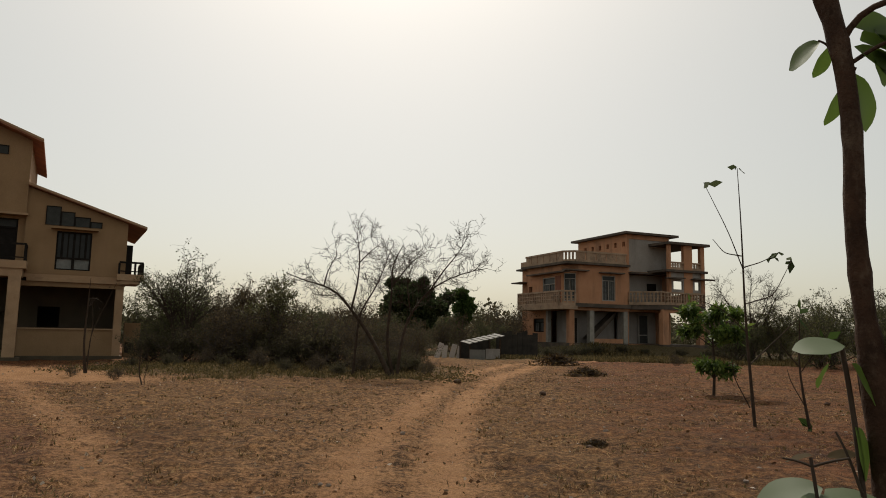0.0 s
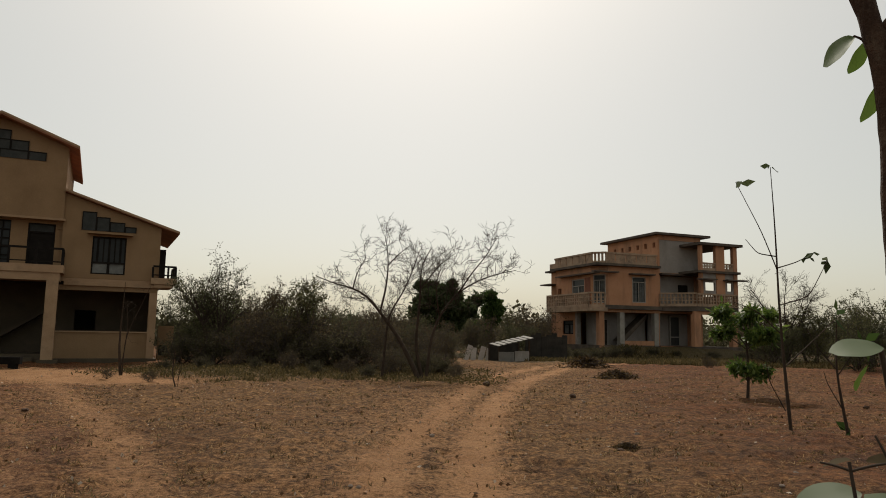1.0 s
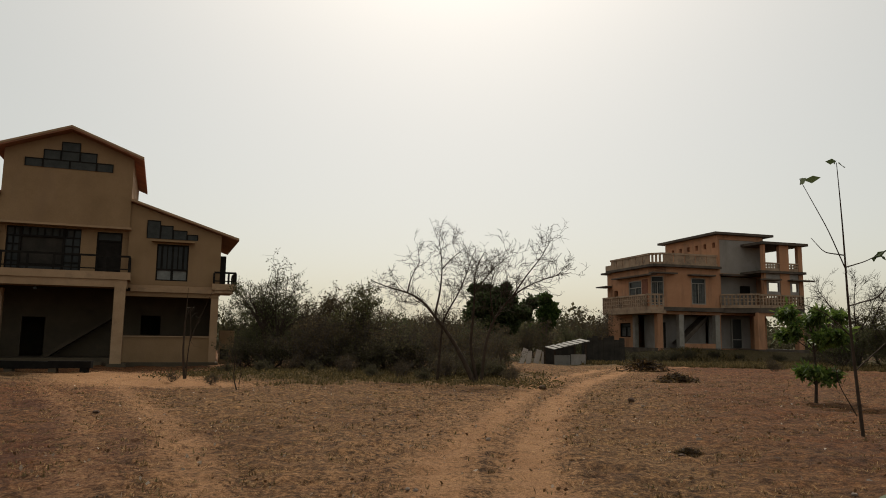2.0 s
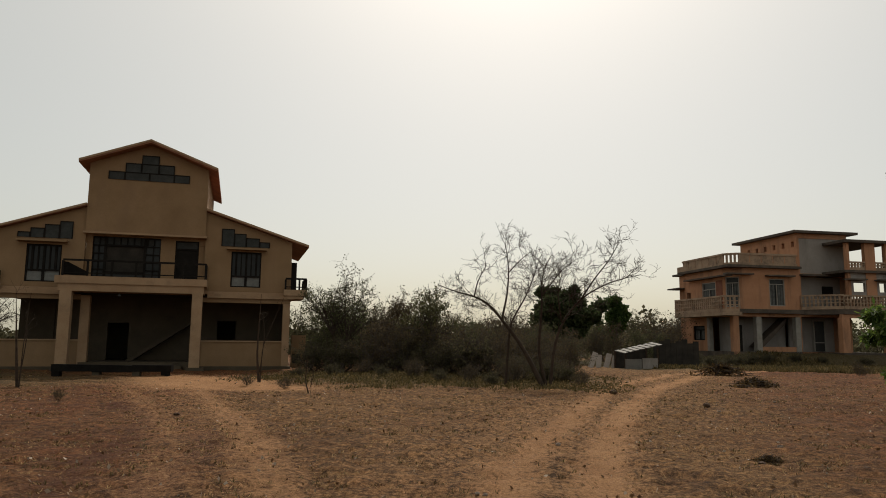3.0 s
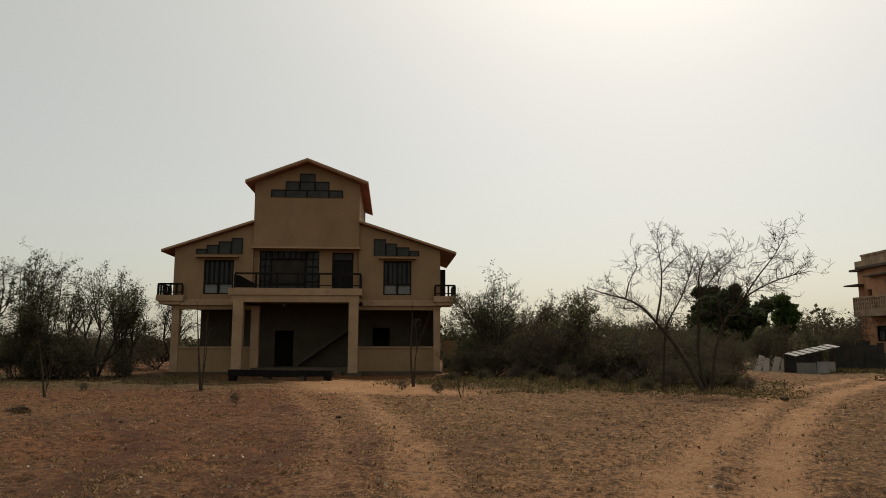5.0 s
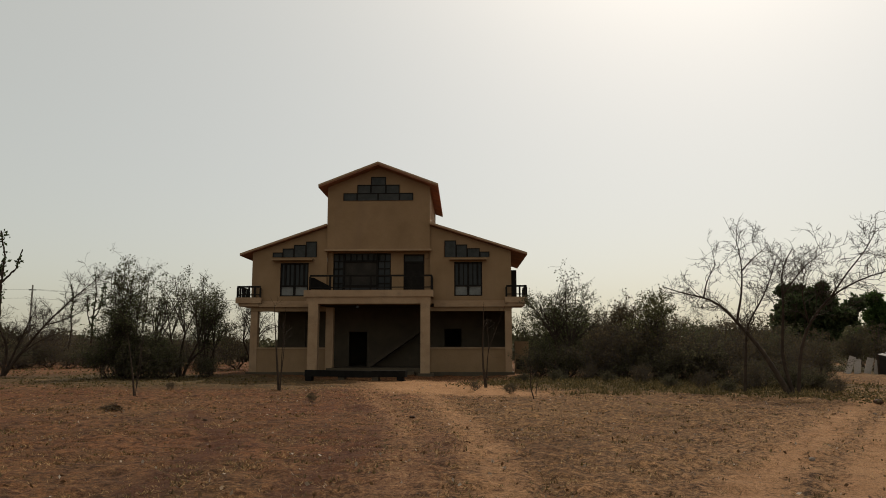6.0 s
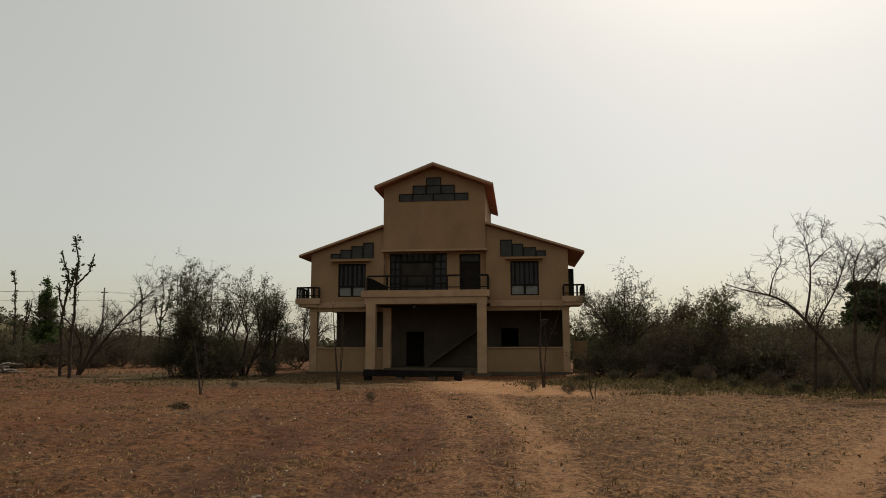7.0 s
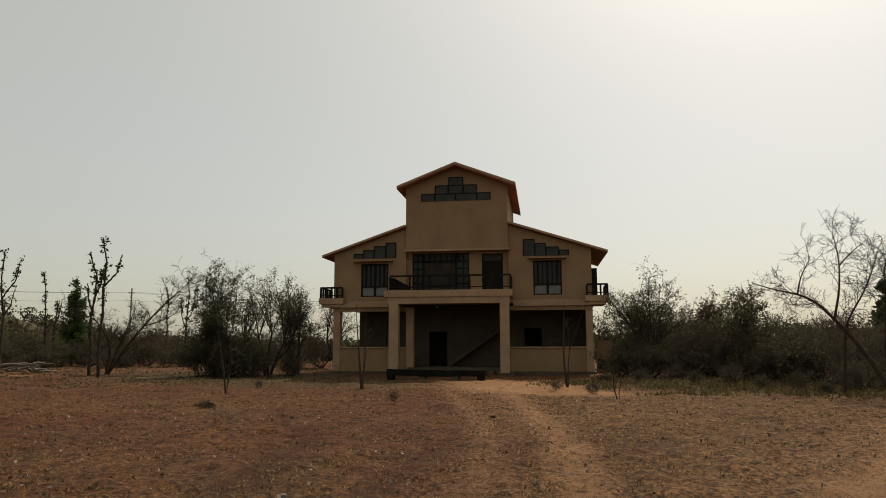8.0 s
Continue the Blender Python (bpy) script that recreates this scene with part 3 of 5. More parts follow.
    # slate cladding in steps
    def cladding(strips, y):
        for a, c, z0, z1 in strips:
            s = part("slate_panel", B().box(a, c, y - 0.035, y, z0, z1), "slate", h)
            part("rim", B().box(a, c, y - 0.06, y - 0.035, z1 - 0.045, z1).box(a, a + 0.04, y - 0.06, y - 0.035, z0, z1 - 0.045).box(c - 0.04, c, y - 0.06, y - 0.035, z0, z1 - 0.045), "frame", s)
    cladding([(-1.86, -1.12, 9.18, 9.58), (-1.12, 0.0, 9.18, 9.58), (0.0, 1.14, 9.18, 9.58), (1.14, 1.87, 9.18, 9.58), (-1.12, -0.39, 9.58, 10.03), (-0.39, 0.41, 9.58, 10.03), (0.41, 1.14, 9.58, 10.03), (-0.39, 0.41, 10.03, 10.46)], -0.12)
    cladding([(3.53, 4.15, 6.14, 7.02), (4.15, 4.73, 6.14, 6.80), (4.73, 5.39, 6.14, 6.60), (5.39, 5.90, 6.14, 6.42)], 0.0)
    cladding([(-3.82, -3.25, 6.17, 7.0), (-4.46, -3.82, 6.17, 6.82), (-5.06, -4.46, 6.17, 6.63), (-5.59, -5.06, 6.17, 6.42)], 0.0)
    for a, c in ((3.80, 5.75), (-5.55, -3.40)):
        part("window_hood", B().box(a, c, -0.42, 0.0, 5.96, 6.05), "ochre", h)
    barred_window(h, 4.04, 5.51, 4.09, 5.88, 0.04, 4.64)
    barred_window(h, -5.17, -3.67, 4.09, 5.86, 0.04, 4.64)
    # tower window: a dark opening framed by small panes
    w = part("window", B().box(-2.41, 0.67, 0.40, 0.42, 4.38, 6.40), "glass", h, "wide window with small panes round a dark middle")
    part("frame", B().box(-1.86, -0.06, 0.28, 0.38, 4.62, 4.70).box(-1.86, -0.06, 0.28, 0.38, 5.94, 6.02).box(-1.9, -1.8, 0.28, 0.38, 4.4, 6.38).box(-0.1, 0.0, 0.28, 0.38, 4.4, 6.38), "frame", w)
    # flat near-black sheet fills the dark middle of the window
    part("curtain", B().box(-1.8, -0.1, 0.385, 0.398, 4.7, 5.94), "dark_void", w)
    for i in range(11):
        x = -2.41 + 3.08 * i / 10
        part("mullion", B().box(x - 0.025, x + 0.025, 0.30, 0.37, 6.02, 6.38), "frame", w)
    for i in range(6):
        z = 4.40 + 1.96 * i / 5
        for a, c in ((-2.41, -1.9), (0.0, 0.67)):
            part("transom", B().box(a, c, 0.305, 0.365, z - 0.025, z + 0.025), "frame", w)
    for x in (-2.38, -2.14, 0.33, 0.64):
        part("mullion", B().box(x - 0.025, x + 0.025, 0.31, 0.36, 4.40, 6.02), "frame", w)
    for i in range(9):
        for a, c, za, zb in ((-2.41 + 0.31 * i + 0.04, -2.41 + 0.31 * i + 0.27, 6.06, 6.34),):
            part("pane", B().box(a, c, 0.375, 0.395, za, zb), "slate", w)
    d = part("door", B().box(1.42, 2.39, 0.34, 0.39, 4.33, 5.88), "frame", h, "dark timber balcony door")
    part("door_frame", B().box(1.35, 1.42, 0.27, 0.40, 4.33, 6.33).box(2.39, 2.46, 0.27, 0.40, 4.33, 6.33).box(1.42, 2.39, 0.27, 0.40, 5.88, 5.95).box(1.42, 2.39, 0.27, 0.40, 6.27, 6.33), "frame", d)
    part("fanlight", B().box(1.42, 2.39, 0.33, 0.35, 5.95, 6.27), "slate", d)
    # front balcony on two pillars
    part("balcony_slab", B().box(-3.59, 2.98, -1.37, 0.0, 3.97, 4.31).box(-3.45, 2.85, -1.30, 0.0, 3.62, 3.97), "ochre_edge", h, "stained ochre balcony slab")
    part("balcony_floor", B().box(-2.65, 2.7, 0.0, 0.30, 4.0, 4.30), "ochre_edge", h)
    railing("railing", h, -3.3, 2.90, -1.28, 4.31, 5.09, 1.05)
    part("railing", B().box(2.87, 2.93, -1.25, -0.05, 5.02, 5.09).box(2.88, 2.92, -1.25, -0.05, 4.45, 4.5).box(2.87, 2.93, -0.12, -0.05, 4.31, 5.02), "frame", h)
    part("leaning_panel", B().prism([(-3.35, -1.2, 4.36), (-2.3, -1.0, 4.36), (-2.35, -0.98, 4.55), (-3.1, -1.18, 4.95), (-3.35, -1.2, 4.98)], (0, 0.04, 0)), "bench", h, "dark board leaning on the railing")
    for x0, x1 in ((-3.34, -2.85), (2.35, 2.82)):
        part("pillar", B().box(x0, x1, -1.34, -0.88, -0.1, 3.62), "ochre_edge", h)
        part("pillar_foot", B().box(x0 - 0.12, x1 + 0.2, -1.46, -0.76, -0.1, 0.14), "inner", h)
    for x0, x1 in ((TL, -2.3), (2.36, TR), (L, -6.3), (6.68, R)):
        part("pillar", B().box(x0, x1, 0.0, 0.38, 0.0, 3.5), "ochre_edge", h)
        part("pillar", B().box(x0, x1, D - 0.5, D, 0.0, 3.5), "ochre_edge", h)
    # floor slab and beams
    part("floor_slab", B().box(L - 0.15, TL - 0.6, -0.14, D, 3.52, 3.70).box(TR + 0.22, R + 0.15, -0.14, D, 3.52, 3.70), "ochre_edge", h)
    part("beam", B().box(L, TL, -0.02, 0.28, 3.30, 3.52), "ochre", h)
    part("beam", B().box(TR, R, -0.02, 0.28, 3.30, 3.52), "ochre", h)
    part("beam", B().box(L, R, 0.0, 0.238, 3.70, 3.855), "ochre_edge", h)
    # ground floor: low front walls, back wall, stair; indoor shade is in the plaster colour
    for x0, x1 in ((-6.3, TL), (TR, 6.68)):
        part("low_wall", B().box(x0, x1, 0.06, 0.26, 0.16, 1.36), "ochre", h)
        part("coping", B().box(x0, x1, 0.0, 0.32, 1.36, 1.42), "ochre_edge", h)
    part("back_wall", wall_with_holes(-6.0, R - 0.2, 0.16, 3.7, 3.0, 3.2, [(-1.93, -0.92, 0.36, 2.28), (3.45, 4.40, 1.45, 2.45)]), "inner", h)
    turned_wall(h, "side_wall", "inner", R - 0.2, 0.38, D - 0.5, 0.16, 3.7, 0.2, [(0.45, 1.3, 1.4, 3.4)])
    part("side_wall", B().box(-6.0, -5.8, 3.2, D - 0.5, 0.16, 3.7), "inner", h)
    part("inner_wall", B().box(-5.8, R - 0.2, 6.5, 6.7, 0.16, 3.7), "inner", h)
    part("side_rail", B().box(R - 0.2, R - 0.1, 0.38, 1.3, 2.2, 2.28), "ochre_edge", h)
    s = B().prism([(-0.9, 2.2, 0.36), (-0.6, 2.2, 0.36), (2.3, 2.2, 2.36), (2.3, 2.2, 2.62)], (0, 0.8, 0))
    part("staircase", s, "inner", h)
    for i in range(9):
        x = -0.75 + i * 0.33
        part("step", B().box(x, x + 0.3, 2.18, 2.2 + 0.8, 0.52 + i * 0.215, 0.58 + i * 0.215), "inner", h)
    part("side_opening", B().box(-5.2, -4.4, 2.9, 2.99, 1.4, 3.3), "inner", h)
    # small corner balconies
    for x0, x1 in ((6.67, 7.85), (-7.42, -6.08)):
        sl = part("balcony_slab", B().box(x0, x1, -0.28, 2.0, 3.72, 4.02).box(x0 + 0.15, x1 - 0.15, -0.2, 1.9, 3.56, 3.72), "ochre_edge", h)
        o = x1 if x0 > 0 else x0
        e = x0 if x0 > 0 else x1
        i_, o2 = min(o, e), max(o, e)
        railing("railing", h, i_ + 0.08, o2 - 0.06, -0.2, 4.02, 4.63, 0.3)
        xo = o - 0.06 if x0 > 0 else o + 0.06
        rb = part("railing", B().box(xo - 0.03, xo + 0.03, -0.17, 1.95, 4.54, 4.63), "frame", h, "dark metal railing")
        for k in range(6):
            y = -0.1 + 0.4 * k
            part("post", B().box(xo - 0.045, xo + 0.045, y - 0.045, y + 0.045, 4.02, 4.54), "frame", rb)
    part("side_door", B().box(R, R + 0.32, 0.62, 0.68, 4.02, 5.5), "frame", h, "dark side door standing open")
    part("lamp", B().box(-0.87, -0.85, -1.17, -1.15, 3.5, 3.62).box(-0.92, -0.80, -1.22, -1.10, 3.42, 3.5), "slate", h)
    return h


gabled_house()

k = thing("wall_stub", pose(-21.57, 30.26, 0, 0, 0, 28.6) @ pose(7.4, 3.0, 0), "small ochre wall stub with a dark opening", "wall")
part("masonry", wall_with_holes(0, 0.75, -0.1, 1.74, 0, 0.5, [(0.05, 0.5, 0.2, 0.75)]), "ochre", k)
# near-black back paints the darkness inside the hole
part("backing", B().box(0.05, 0.5, 0.3, 0.45, 0.2, 0.75), "dark_void", k)

bn = thing("long_bench", look((-18.8, 24.9, 0), (-16.0, 25.95, 0)), "long low black timber bench on pale blocks", "bench")
bn.matrix_world = pose(-18.85, 24.9, 0.02, 0, 0, 20.5)
for i in range(3):
    a, c = -2.25 + i * 1.5, -0.75 + i * 1.5
    part("plank", B().prism([(a, -0.2, 0.16 - 0.03 * (i == 1)), (c, -0.2, 0.16 - 0.03 * (i == 1)), (c, -0.2, 0.42 - 0.02 * (i == 1)), (a, -0.2, 0.42 + 0.02 * (i == 0))], (0, 0.4, 0)), "bench", bn)
for x in (-2.1, -0.6, 0.9, 2.0):
    part("block", B().box(x - 0.14, x + 0.14, -0.16, 0.16, -0.06, 0.17), "inner" if abs(x) < 1.5 else "bench", bn)


# ---- the flat-roofed house ----
def lattice(parent, a, b, z0, z1, name="lattice_railing"):
    """A concrete railing pierced by square holes, from a to b (x, y)."""
    a, b = Vector((a[0], a[1], 0)), Vector((b[0], b[1], 0))
    d = b - a
    n = max(2, round(d.length / 0.27))
    u = d.normalized()
    rail = B().bar(a + Vector((0, 0, z1 - 0.06)), b + Vector((0, 0, z1 - 0.06)), 0.16, 0.12)
    rail.bar(a + Vector((0, 0, z0 + 0.11)), b + Vector((0, 0, z0 + 0.11)), 0.14, 0.22)
    zm = [z0 + 0.22 + (z1 - 0.12 - z0 - 0.22) * i / 3 for i in (1, 2)]
    for z in zm:
        rail.bar(a + Vector((0, 0, z)), b + Vector((0, 0, z)), 0.09, 0.06)
    ob = part(name, rail, "lattice", parent, "weathered concrete lattice railing")
    for i in range(n + 1):
        p = a + d * i / n
        part("slat", B().bar(p + Vector((0, 0, z0 + 0.22)) , p + Vector((0.0001, 0, z1 - 0.12)), 0.10, 0.10), "lattice", ob)
    return ob


def glazed(parent, x0, x1, z0, z1, y, light="white_frame", rows=(0.72,)):
    w = part("window", B().box(x0, x1, y + 0.12, y + 0.14, z0, z1), "glass", parent, "window with pale frame and dusty glass")
    f = B().box(x0, x0 + 0.07, y + 0.02, y + 0.11, z0, z1).box(x1 - 0.07, x1, y + 0.02, y + 0.11, z0, z1).box(x0 + 0.07, x1 - 0.07, y + 0.02, y + 0.11, z1 - 0.07, z1).box(x0 + 0.07, x1 - 0.07, y + 0.02, y + 0.11, z0, z0 + 0.07)
    part("frame", f, light, w)
    for r in rows:
        z = z0 + (z1 - z0) * r
        part("transom", B().box(x0 + 0.07, x1 - 0.07, y + 0.03, y + 0.10, z - 0.03, z + 0.03), light, w)
    wide = (x1 - x0 - 0.14) / 5
    for k in range(5):
        if k != 2:
            xa = x0 + 0.07 + wide * k
            part("curtain", B().box(xa + 0.02, xa + wide - 0.02, y + 0.112, y + 0.118, z0 + 0.07, z0 + (z1 - z0) * rows[0]), "curtain_pale", w)
    xm = (x0 + x1) / 2
    part("mullion", B().box(xm - 0.03, xm + 0.03, y + 0.035, y + 0.095, z0 + 0.07, z0 + (z1 - z0) * rows[0] - 0.03), light, w)
    return w


def flat_house():
    h = thing("flat_roofed_house", pose(*HOUSE_B, 0, 0, 0, 24), "salmon flat-roofed house with lattice balconies and stained slabs", "house")
    W, LY = -5.64, 6.2
    G, F1, R1 = 0.85, 4.0, 7.0
    part("plinth", B().box(W - 0.1, 6.2, 0.0, 7.0, 0.3, G + 0.1).box(1.6, 6.3, -2.2, 0.0, 0.3, G + 0.08), "dark_edge", h)
    # first floor of the wing, corner cut off
    C = 0.95
    part("wall", wall_with_holes(W + C, 0.0, F1, R1, 0.0, 0.22, [(-2.48, -1.20, 4.25, 6.25)]), "salmon", h)
    turned_wall(h, "wall", "salmon", W, C, LY, F1, R1, 0.22, [(1.85, 3.66, 4.75, 6.1), (LY - 0.9, LY - 0.35, 4.9, 5.5)])
    part("wall", B().box(W, 0.0, LY - 0.22, LY, F1, R1), "salmon", h)
    cw = wall_with_holes(0, C * 1.414, F1, R1, 0, 0.2, [(0.2, 1.15, 4.15, 6.35)])
    cm = pose(W, C, 0, 0, 0, -45)
    cw.v = [tuple(cm @ Vector(v)) for v in cw.v]
    part("corner_wall", cw, "salmon", h)
    g = glazed(h, 0.2, 1.15, 4.15, 6.35, 0.0, rows=(0.8,))
    g.matrix_basis = cm
    glazed(h, -2.48, -1.20, 4.25, 6.25, 0.0, rows=(0.8,))
    win = glazed(h, 0, 1.81, 4.75, 6.1, 0.0, rows=(0.6,))
    win.matrix_basis = pose(W, 3.66, 0, 0, 0, -90)
    part("door", B().box(W - 0.03, W + 0.05, 0.98, 1.75, F1, 6.15), "red_wood", h, "red-brown timber door")
    # roof slab, parapet
    part("roof_slab", B().box(W - 0.4, 0.0, -0.4, LY + 0.3, R1, 7.18), "dark_edge", h, "stained roof slab")
    for a, b in (((W - 0.05, LY), (W - 0.05, 0.55)), ((W - 0.05, 0.55), (W + 0.6, -0.1)), ((W + 0.6, -0.1), (-0.2, -0.1))):
        solid = part("parapet", B().bar((*a, 7.28), (*b, 7.28), 0.16, 0.2), "lattice", h, "weathered roof parapet")
        part("coping", B().bar((*a, 8.0), (*b, 8.0), 0.2, 0.14), "lattice", solid)
        d = Vector(b) - Vector(a)
        n = max(1, round(d.length / 0.95))
        for i in range(n):
            p, q = Vector(a) + d * (i + 0.06) / n, Vector(a) + d * (i + 0.94) / n
            if i == 0 and d.length < 1.5:
                for k in range(3):
                    e = Vector(a) + d * (0.2 + 0.3 * k)
                    part("baluster", B().bar((*e, 7.38), (e.x + 1e-4, e.y, 7.93), 0.12, 0.12), "lattice", solid)
            else:
                part("panel", B().bar((*p, 7.655), (*q, 7.655), 0.09, 0.55), "lattice", solid)
    # tower
    part("wall", wall_with_holes(0.0, 4.3, G, 9.72, 0.0, 0.2, [(0.18, 4.12, 6.72, 9.36), (0.18, 4.12, F1, 6.52), (0.06, 4.2, G + 0.1, 3.5)]), "salmon", h)
    for bx in ((0.18, 4.10, 0.06, 0.16, 6.72, 9.36), (0.2, 4.10, 0.7, 0.85, F1, 6.52), (0.2, 4.10, 1.6, 1.75, G, 3.5)):
        part("recess_wall", B().box(*bx), "grey_wall", h, "bare grey rendered wall")
    part("recess_side", B().box(0.06, 0.178, 0.2, 1.2, F1, 6.9), "grey_wall", h)
    part("recess_window", B().box(2.5, 3.4, 0.62, 0.69, 5.2, 5.85), "frame", h)
    holes = [(0.3 + 1.05 * i, 0.62 + 1.05 * i, 8.75, 9.15) for i in range(6)]
    turned_wall(h, "wall", "salmon", 0.003, 0.2, 6.8, 7.0, 9.72, 0.2, holes)
    for ya, yb, za, zb in holes:
        part("vent_back", B().box(0.21, 0.24, ya, yb, za, zb), "red_wood", h)
    part("wall", B().box(4.1, 4.3, 0.2, 6.6, G, 9.72), "salmon", h)
    part("wall", B().box(0.0, 4.3, 6.6, 6.8, G, 9.72), "salmon", h)
    part("roof_slab", B().box(-0.45, 5.0, -0.4, 7.3, 9.72, 9.9), "dark_edge", h, "stained roof slab")
    part("ledge", B().box(0.1, 4.3, -0.35, 0.0, 6.52, 6.66), "dark_edge", h)
    # balconies and upper porch
    part("balcony_slab", B().prism([(0, 0, 3.66), (2.0, -2.05, 3.66), (6.1, -2.05, 3.66), (6.1, 3.0, 3.66), (0.0, 3.0, 3.66)], (0, 0, 0.36)), "dark_edge", h, "stained balcony slab")
    lattice(h, (0.05, -0.1), (2.02, -2.0), 4.02, 5.1)
    lattice(h, (2.02, -2.0), (6.05, -2.0), 4.02, 5.05)
    lattice(h, (6.05, -2.0), (6.05, 2.0), 4.02, 5.05)
    for x0, x1, z0, z1 in ((2.52, 2.74, F1, 8.85), (4.05, 4.92, F1, 8.85), (5.8, 6.2, F1, 8.85)):
        part("column", B().box(x0, x1, -1.95, -1.65, z0, z1), "salmon", h)
    for x0, x1 in ((4.6, 4.9), (5.7, 6.0)):
        part("column", B().box(x0, x1, 2.2, 2.5, F1, 8.85), "salmon", h)
    part("porch_back", B().box(4.3, 6.1, 2.7, 2.9, 0.85, 3.64), "grey_wall", h)
    part("mid_slab", B().box(2.05, 6.3, -2.2, 2.6, 6.66, 6.84), "dark_edge", h)
    part("porch_roof", B().box(2.2, 6.55, -2.25, 3.0, 8.85, 9.05), "dark_edge", h, "stained porch roof slab")
    part("sunshade", B().box(2.1, 3.7, -2.5, -1.95, 6.1, 6.2).box(4.7, 6.75, -2.5, -1.95, 6.1, 6.2), "dark_edge", h)
    lattice(h, (2.74, -1.85), (4.05, -1.85), 6.86, 7.5)
    lattice(h, (4.92, -1.85), (5.8, -1.85), 6.86, 7.5)
    for x0, x1 in ((2.74, 4.05), (4.92, 5.8)):
        part("wall", wall_with_holes(x0, x1, 5.05, 6.66, -1.9, -1.72, [(x0 + 0.25, x1 - 0.1, 5.3, 5.95)]), "grey_wall", h)
    # wing balcony
    part("balcony_slab", B().box(W - 1.25, W + 0.05, -1.2, 5.6, 3.48, 3.74), "lattice", h)
    lattice(h, (W - 1.2, 5.55), (W - 1.2, -0.6), 3.74, 4.88)
    lattice(h, (W - 1.2, -0.6), (W - 0.1, -1.1), 3.74, 4.9)
    part("floor_slab", B().box(W - 0.1, 0.0, -0.42, 6.5, 3.70, 3.99), "dark_edge", h)
    part("beam", B().box(W, 0.0, 0.0, 0.24, 3.46, 3.70).box(W, W + 0.24, 0.24, 6.2, 3.46, 3.70).box(1.8, 6.0, -1.95, -1.7, 3.4, 3.66), "salmon", h)
    part("sunshade", B().box(W - 0.55, W, -0.3, 5.4, 6.36, 6.46).box(W - 0.55, -4.0, -0.5, 0.0, 6.465, 6.565), "dark_edge", h)
    part("sunshade", B().box(-2.8, -0.6, -0.5, 0.0, 6.40, 6.50), "dark_edge", h)
    # ground floor
    for x0, x1, m_ in ((W + 0.1, -5.08, "salmon"), (-3.66, -3.24, "white_frame"), (-0.43, -0.02, "white_frame")):
        part("pillar", B().box(x0, x1, 0.0, 0.4, 0.4, 3.46), m_, h)
    part("pillar", B().box(1.77, 2.42, -1.98, -1.55, 0.4, 3.4), "salmon", h)
    part("pillar", B().box(5.5, 6.0, -1.98, -1.55, 0.4, 3.4), "salmon", h)
    part("low_wall", B().box(-3.2, -0.45, 0.05, 0.3, 0.4, 1.3), "salmon", h)
    part("inner_wall", B().box(-4.5, 0.1, 1.9, 2.1, G, 3.46), "grey_wall", h)
    # near-black sheet on the solid wall paints the darkness of a doorway
    part("doorway_shade", B().box(-4.1, -3.6, 1.82, 1.89, G + 0.1, 2.9), "dark_void", h)
    part("staircase", B().prism([(-3.1, 0.9, 1.3), (-2.5, 0.9, 1.3), (-0.5, 0.9, 3.1), (-0.5, 0.9, 3.44)], (0, 0.9, 0)), "dark_edge", h)
    dr = part("door", B().box(2.30, 3.15, 1.5, 1.56, 1.0, 3.25), "glass", h)
    part("door_frame", B().box(2.2, 2.3, 1.45, 1.58, 0.95, 3.35).box(3.15, 3.25, 1.45, 1.58, 0.95, 3.35).box(2.3, 3.15, 1.45, 1.58, 3.25, 3.35).box(2.3, 3.15, 1.45, 1.58, 1.6, 1.68), "white_frame", dr)
    turned_wall(h, "wall", "salmon", W, 3.0, LY, 0.4, 3.46, 0.2, [(3.5, 5.1, 1.75, 2.85)])
    w2 = glazed(h, 0, 1.6, 1.75, 2.85, 0.05, "frame")
    w2.matrix_basis = pose(W, 5.1, 0, 0, 0, -90)
    part("pillar", B().box(W - 0.03, W + 0.3, 2.85, 3.15, 0.4, 3.46), "white_frame", h)
    turned_wall(h, "inner_wall", "grey_wall", W + 0.9, 0.7, 3.0, G, 3.46, 0.15, [])
    # set-back corner at the far end
    part("annex", B().box(W + 0.5, 0.0, LY, LY + 1.6, 0.4, 7.0), "salmon", h)
    part("annex_roof", B().box(W + 0.1, 0.0, LY + 0.3, LY + 2.0, 7.0, 7.15).box(W - 0.5, W + 0.5, LY + 0.05, LY + 1.8, 5.85, 5.95), "dark_edge", h)
    part("annex_parapet", B().box(W + 0.4, -1.0, LY + 0.35, LY + 1.7, 7.15, 7.75), "lattice", h)
    part("water_tank", B().box(6.2, 7.3, 1.0, 2.5, 4.0, 4.9), "dark_edge", h)
    return h


flat_house()

# ---- hut of sheets and boards by the far house ----
hut = thing("tool_hut", pose(2.2, 43.6, 0, 0, 0, 20) @ Matrix.Scale(0.9, 4), "low dark hut with pale sheet roof and grey wall panels", "hut")
for x, y, z in ((-1.0, -0.5, 0.95), (1.2, -0.5, 1.35), (-1.0, 1.3, 1.1), (1.2, 1.3, 1.5)):
    part("post", B().box(x - 0.05, x + 0.05, y - 0.05, y + 0.05, -0.1, z), "bark", hut)
rr = random.Random(4)
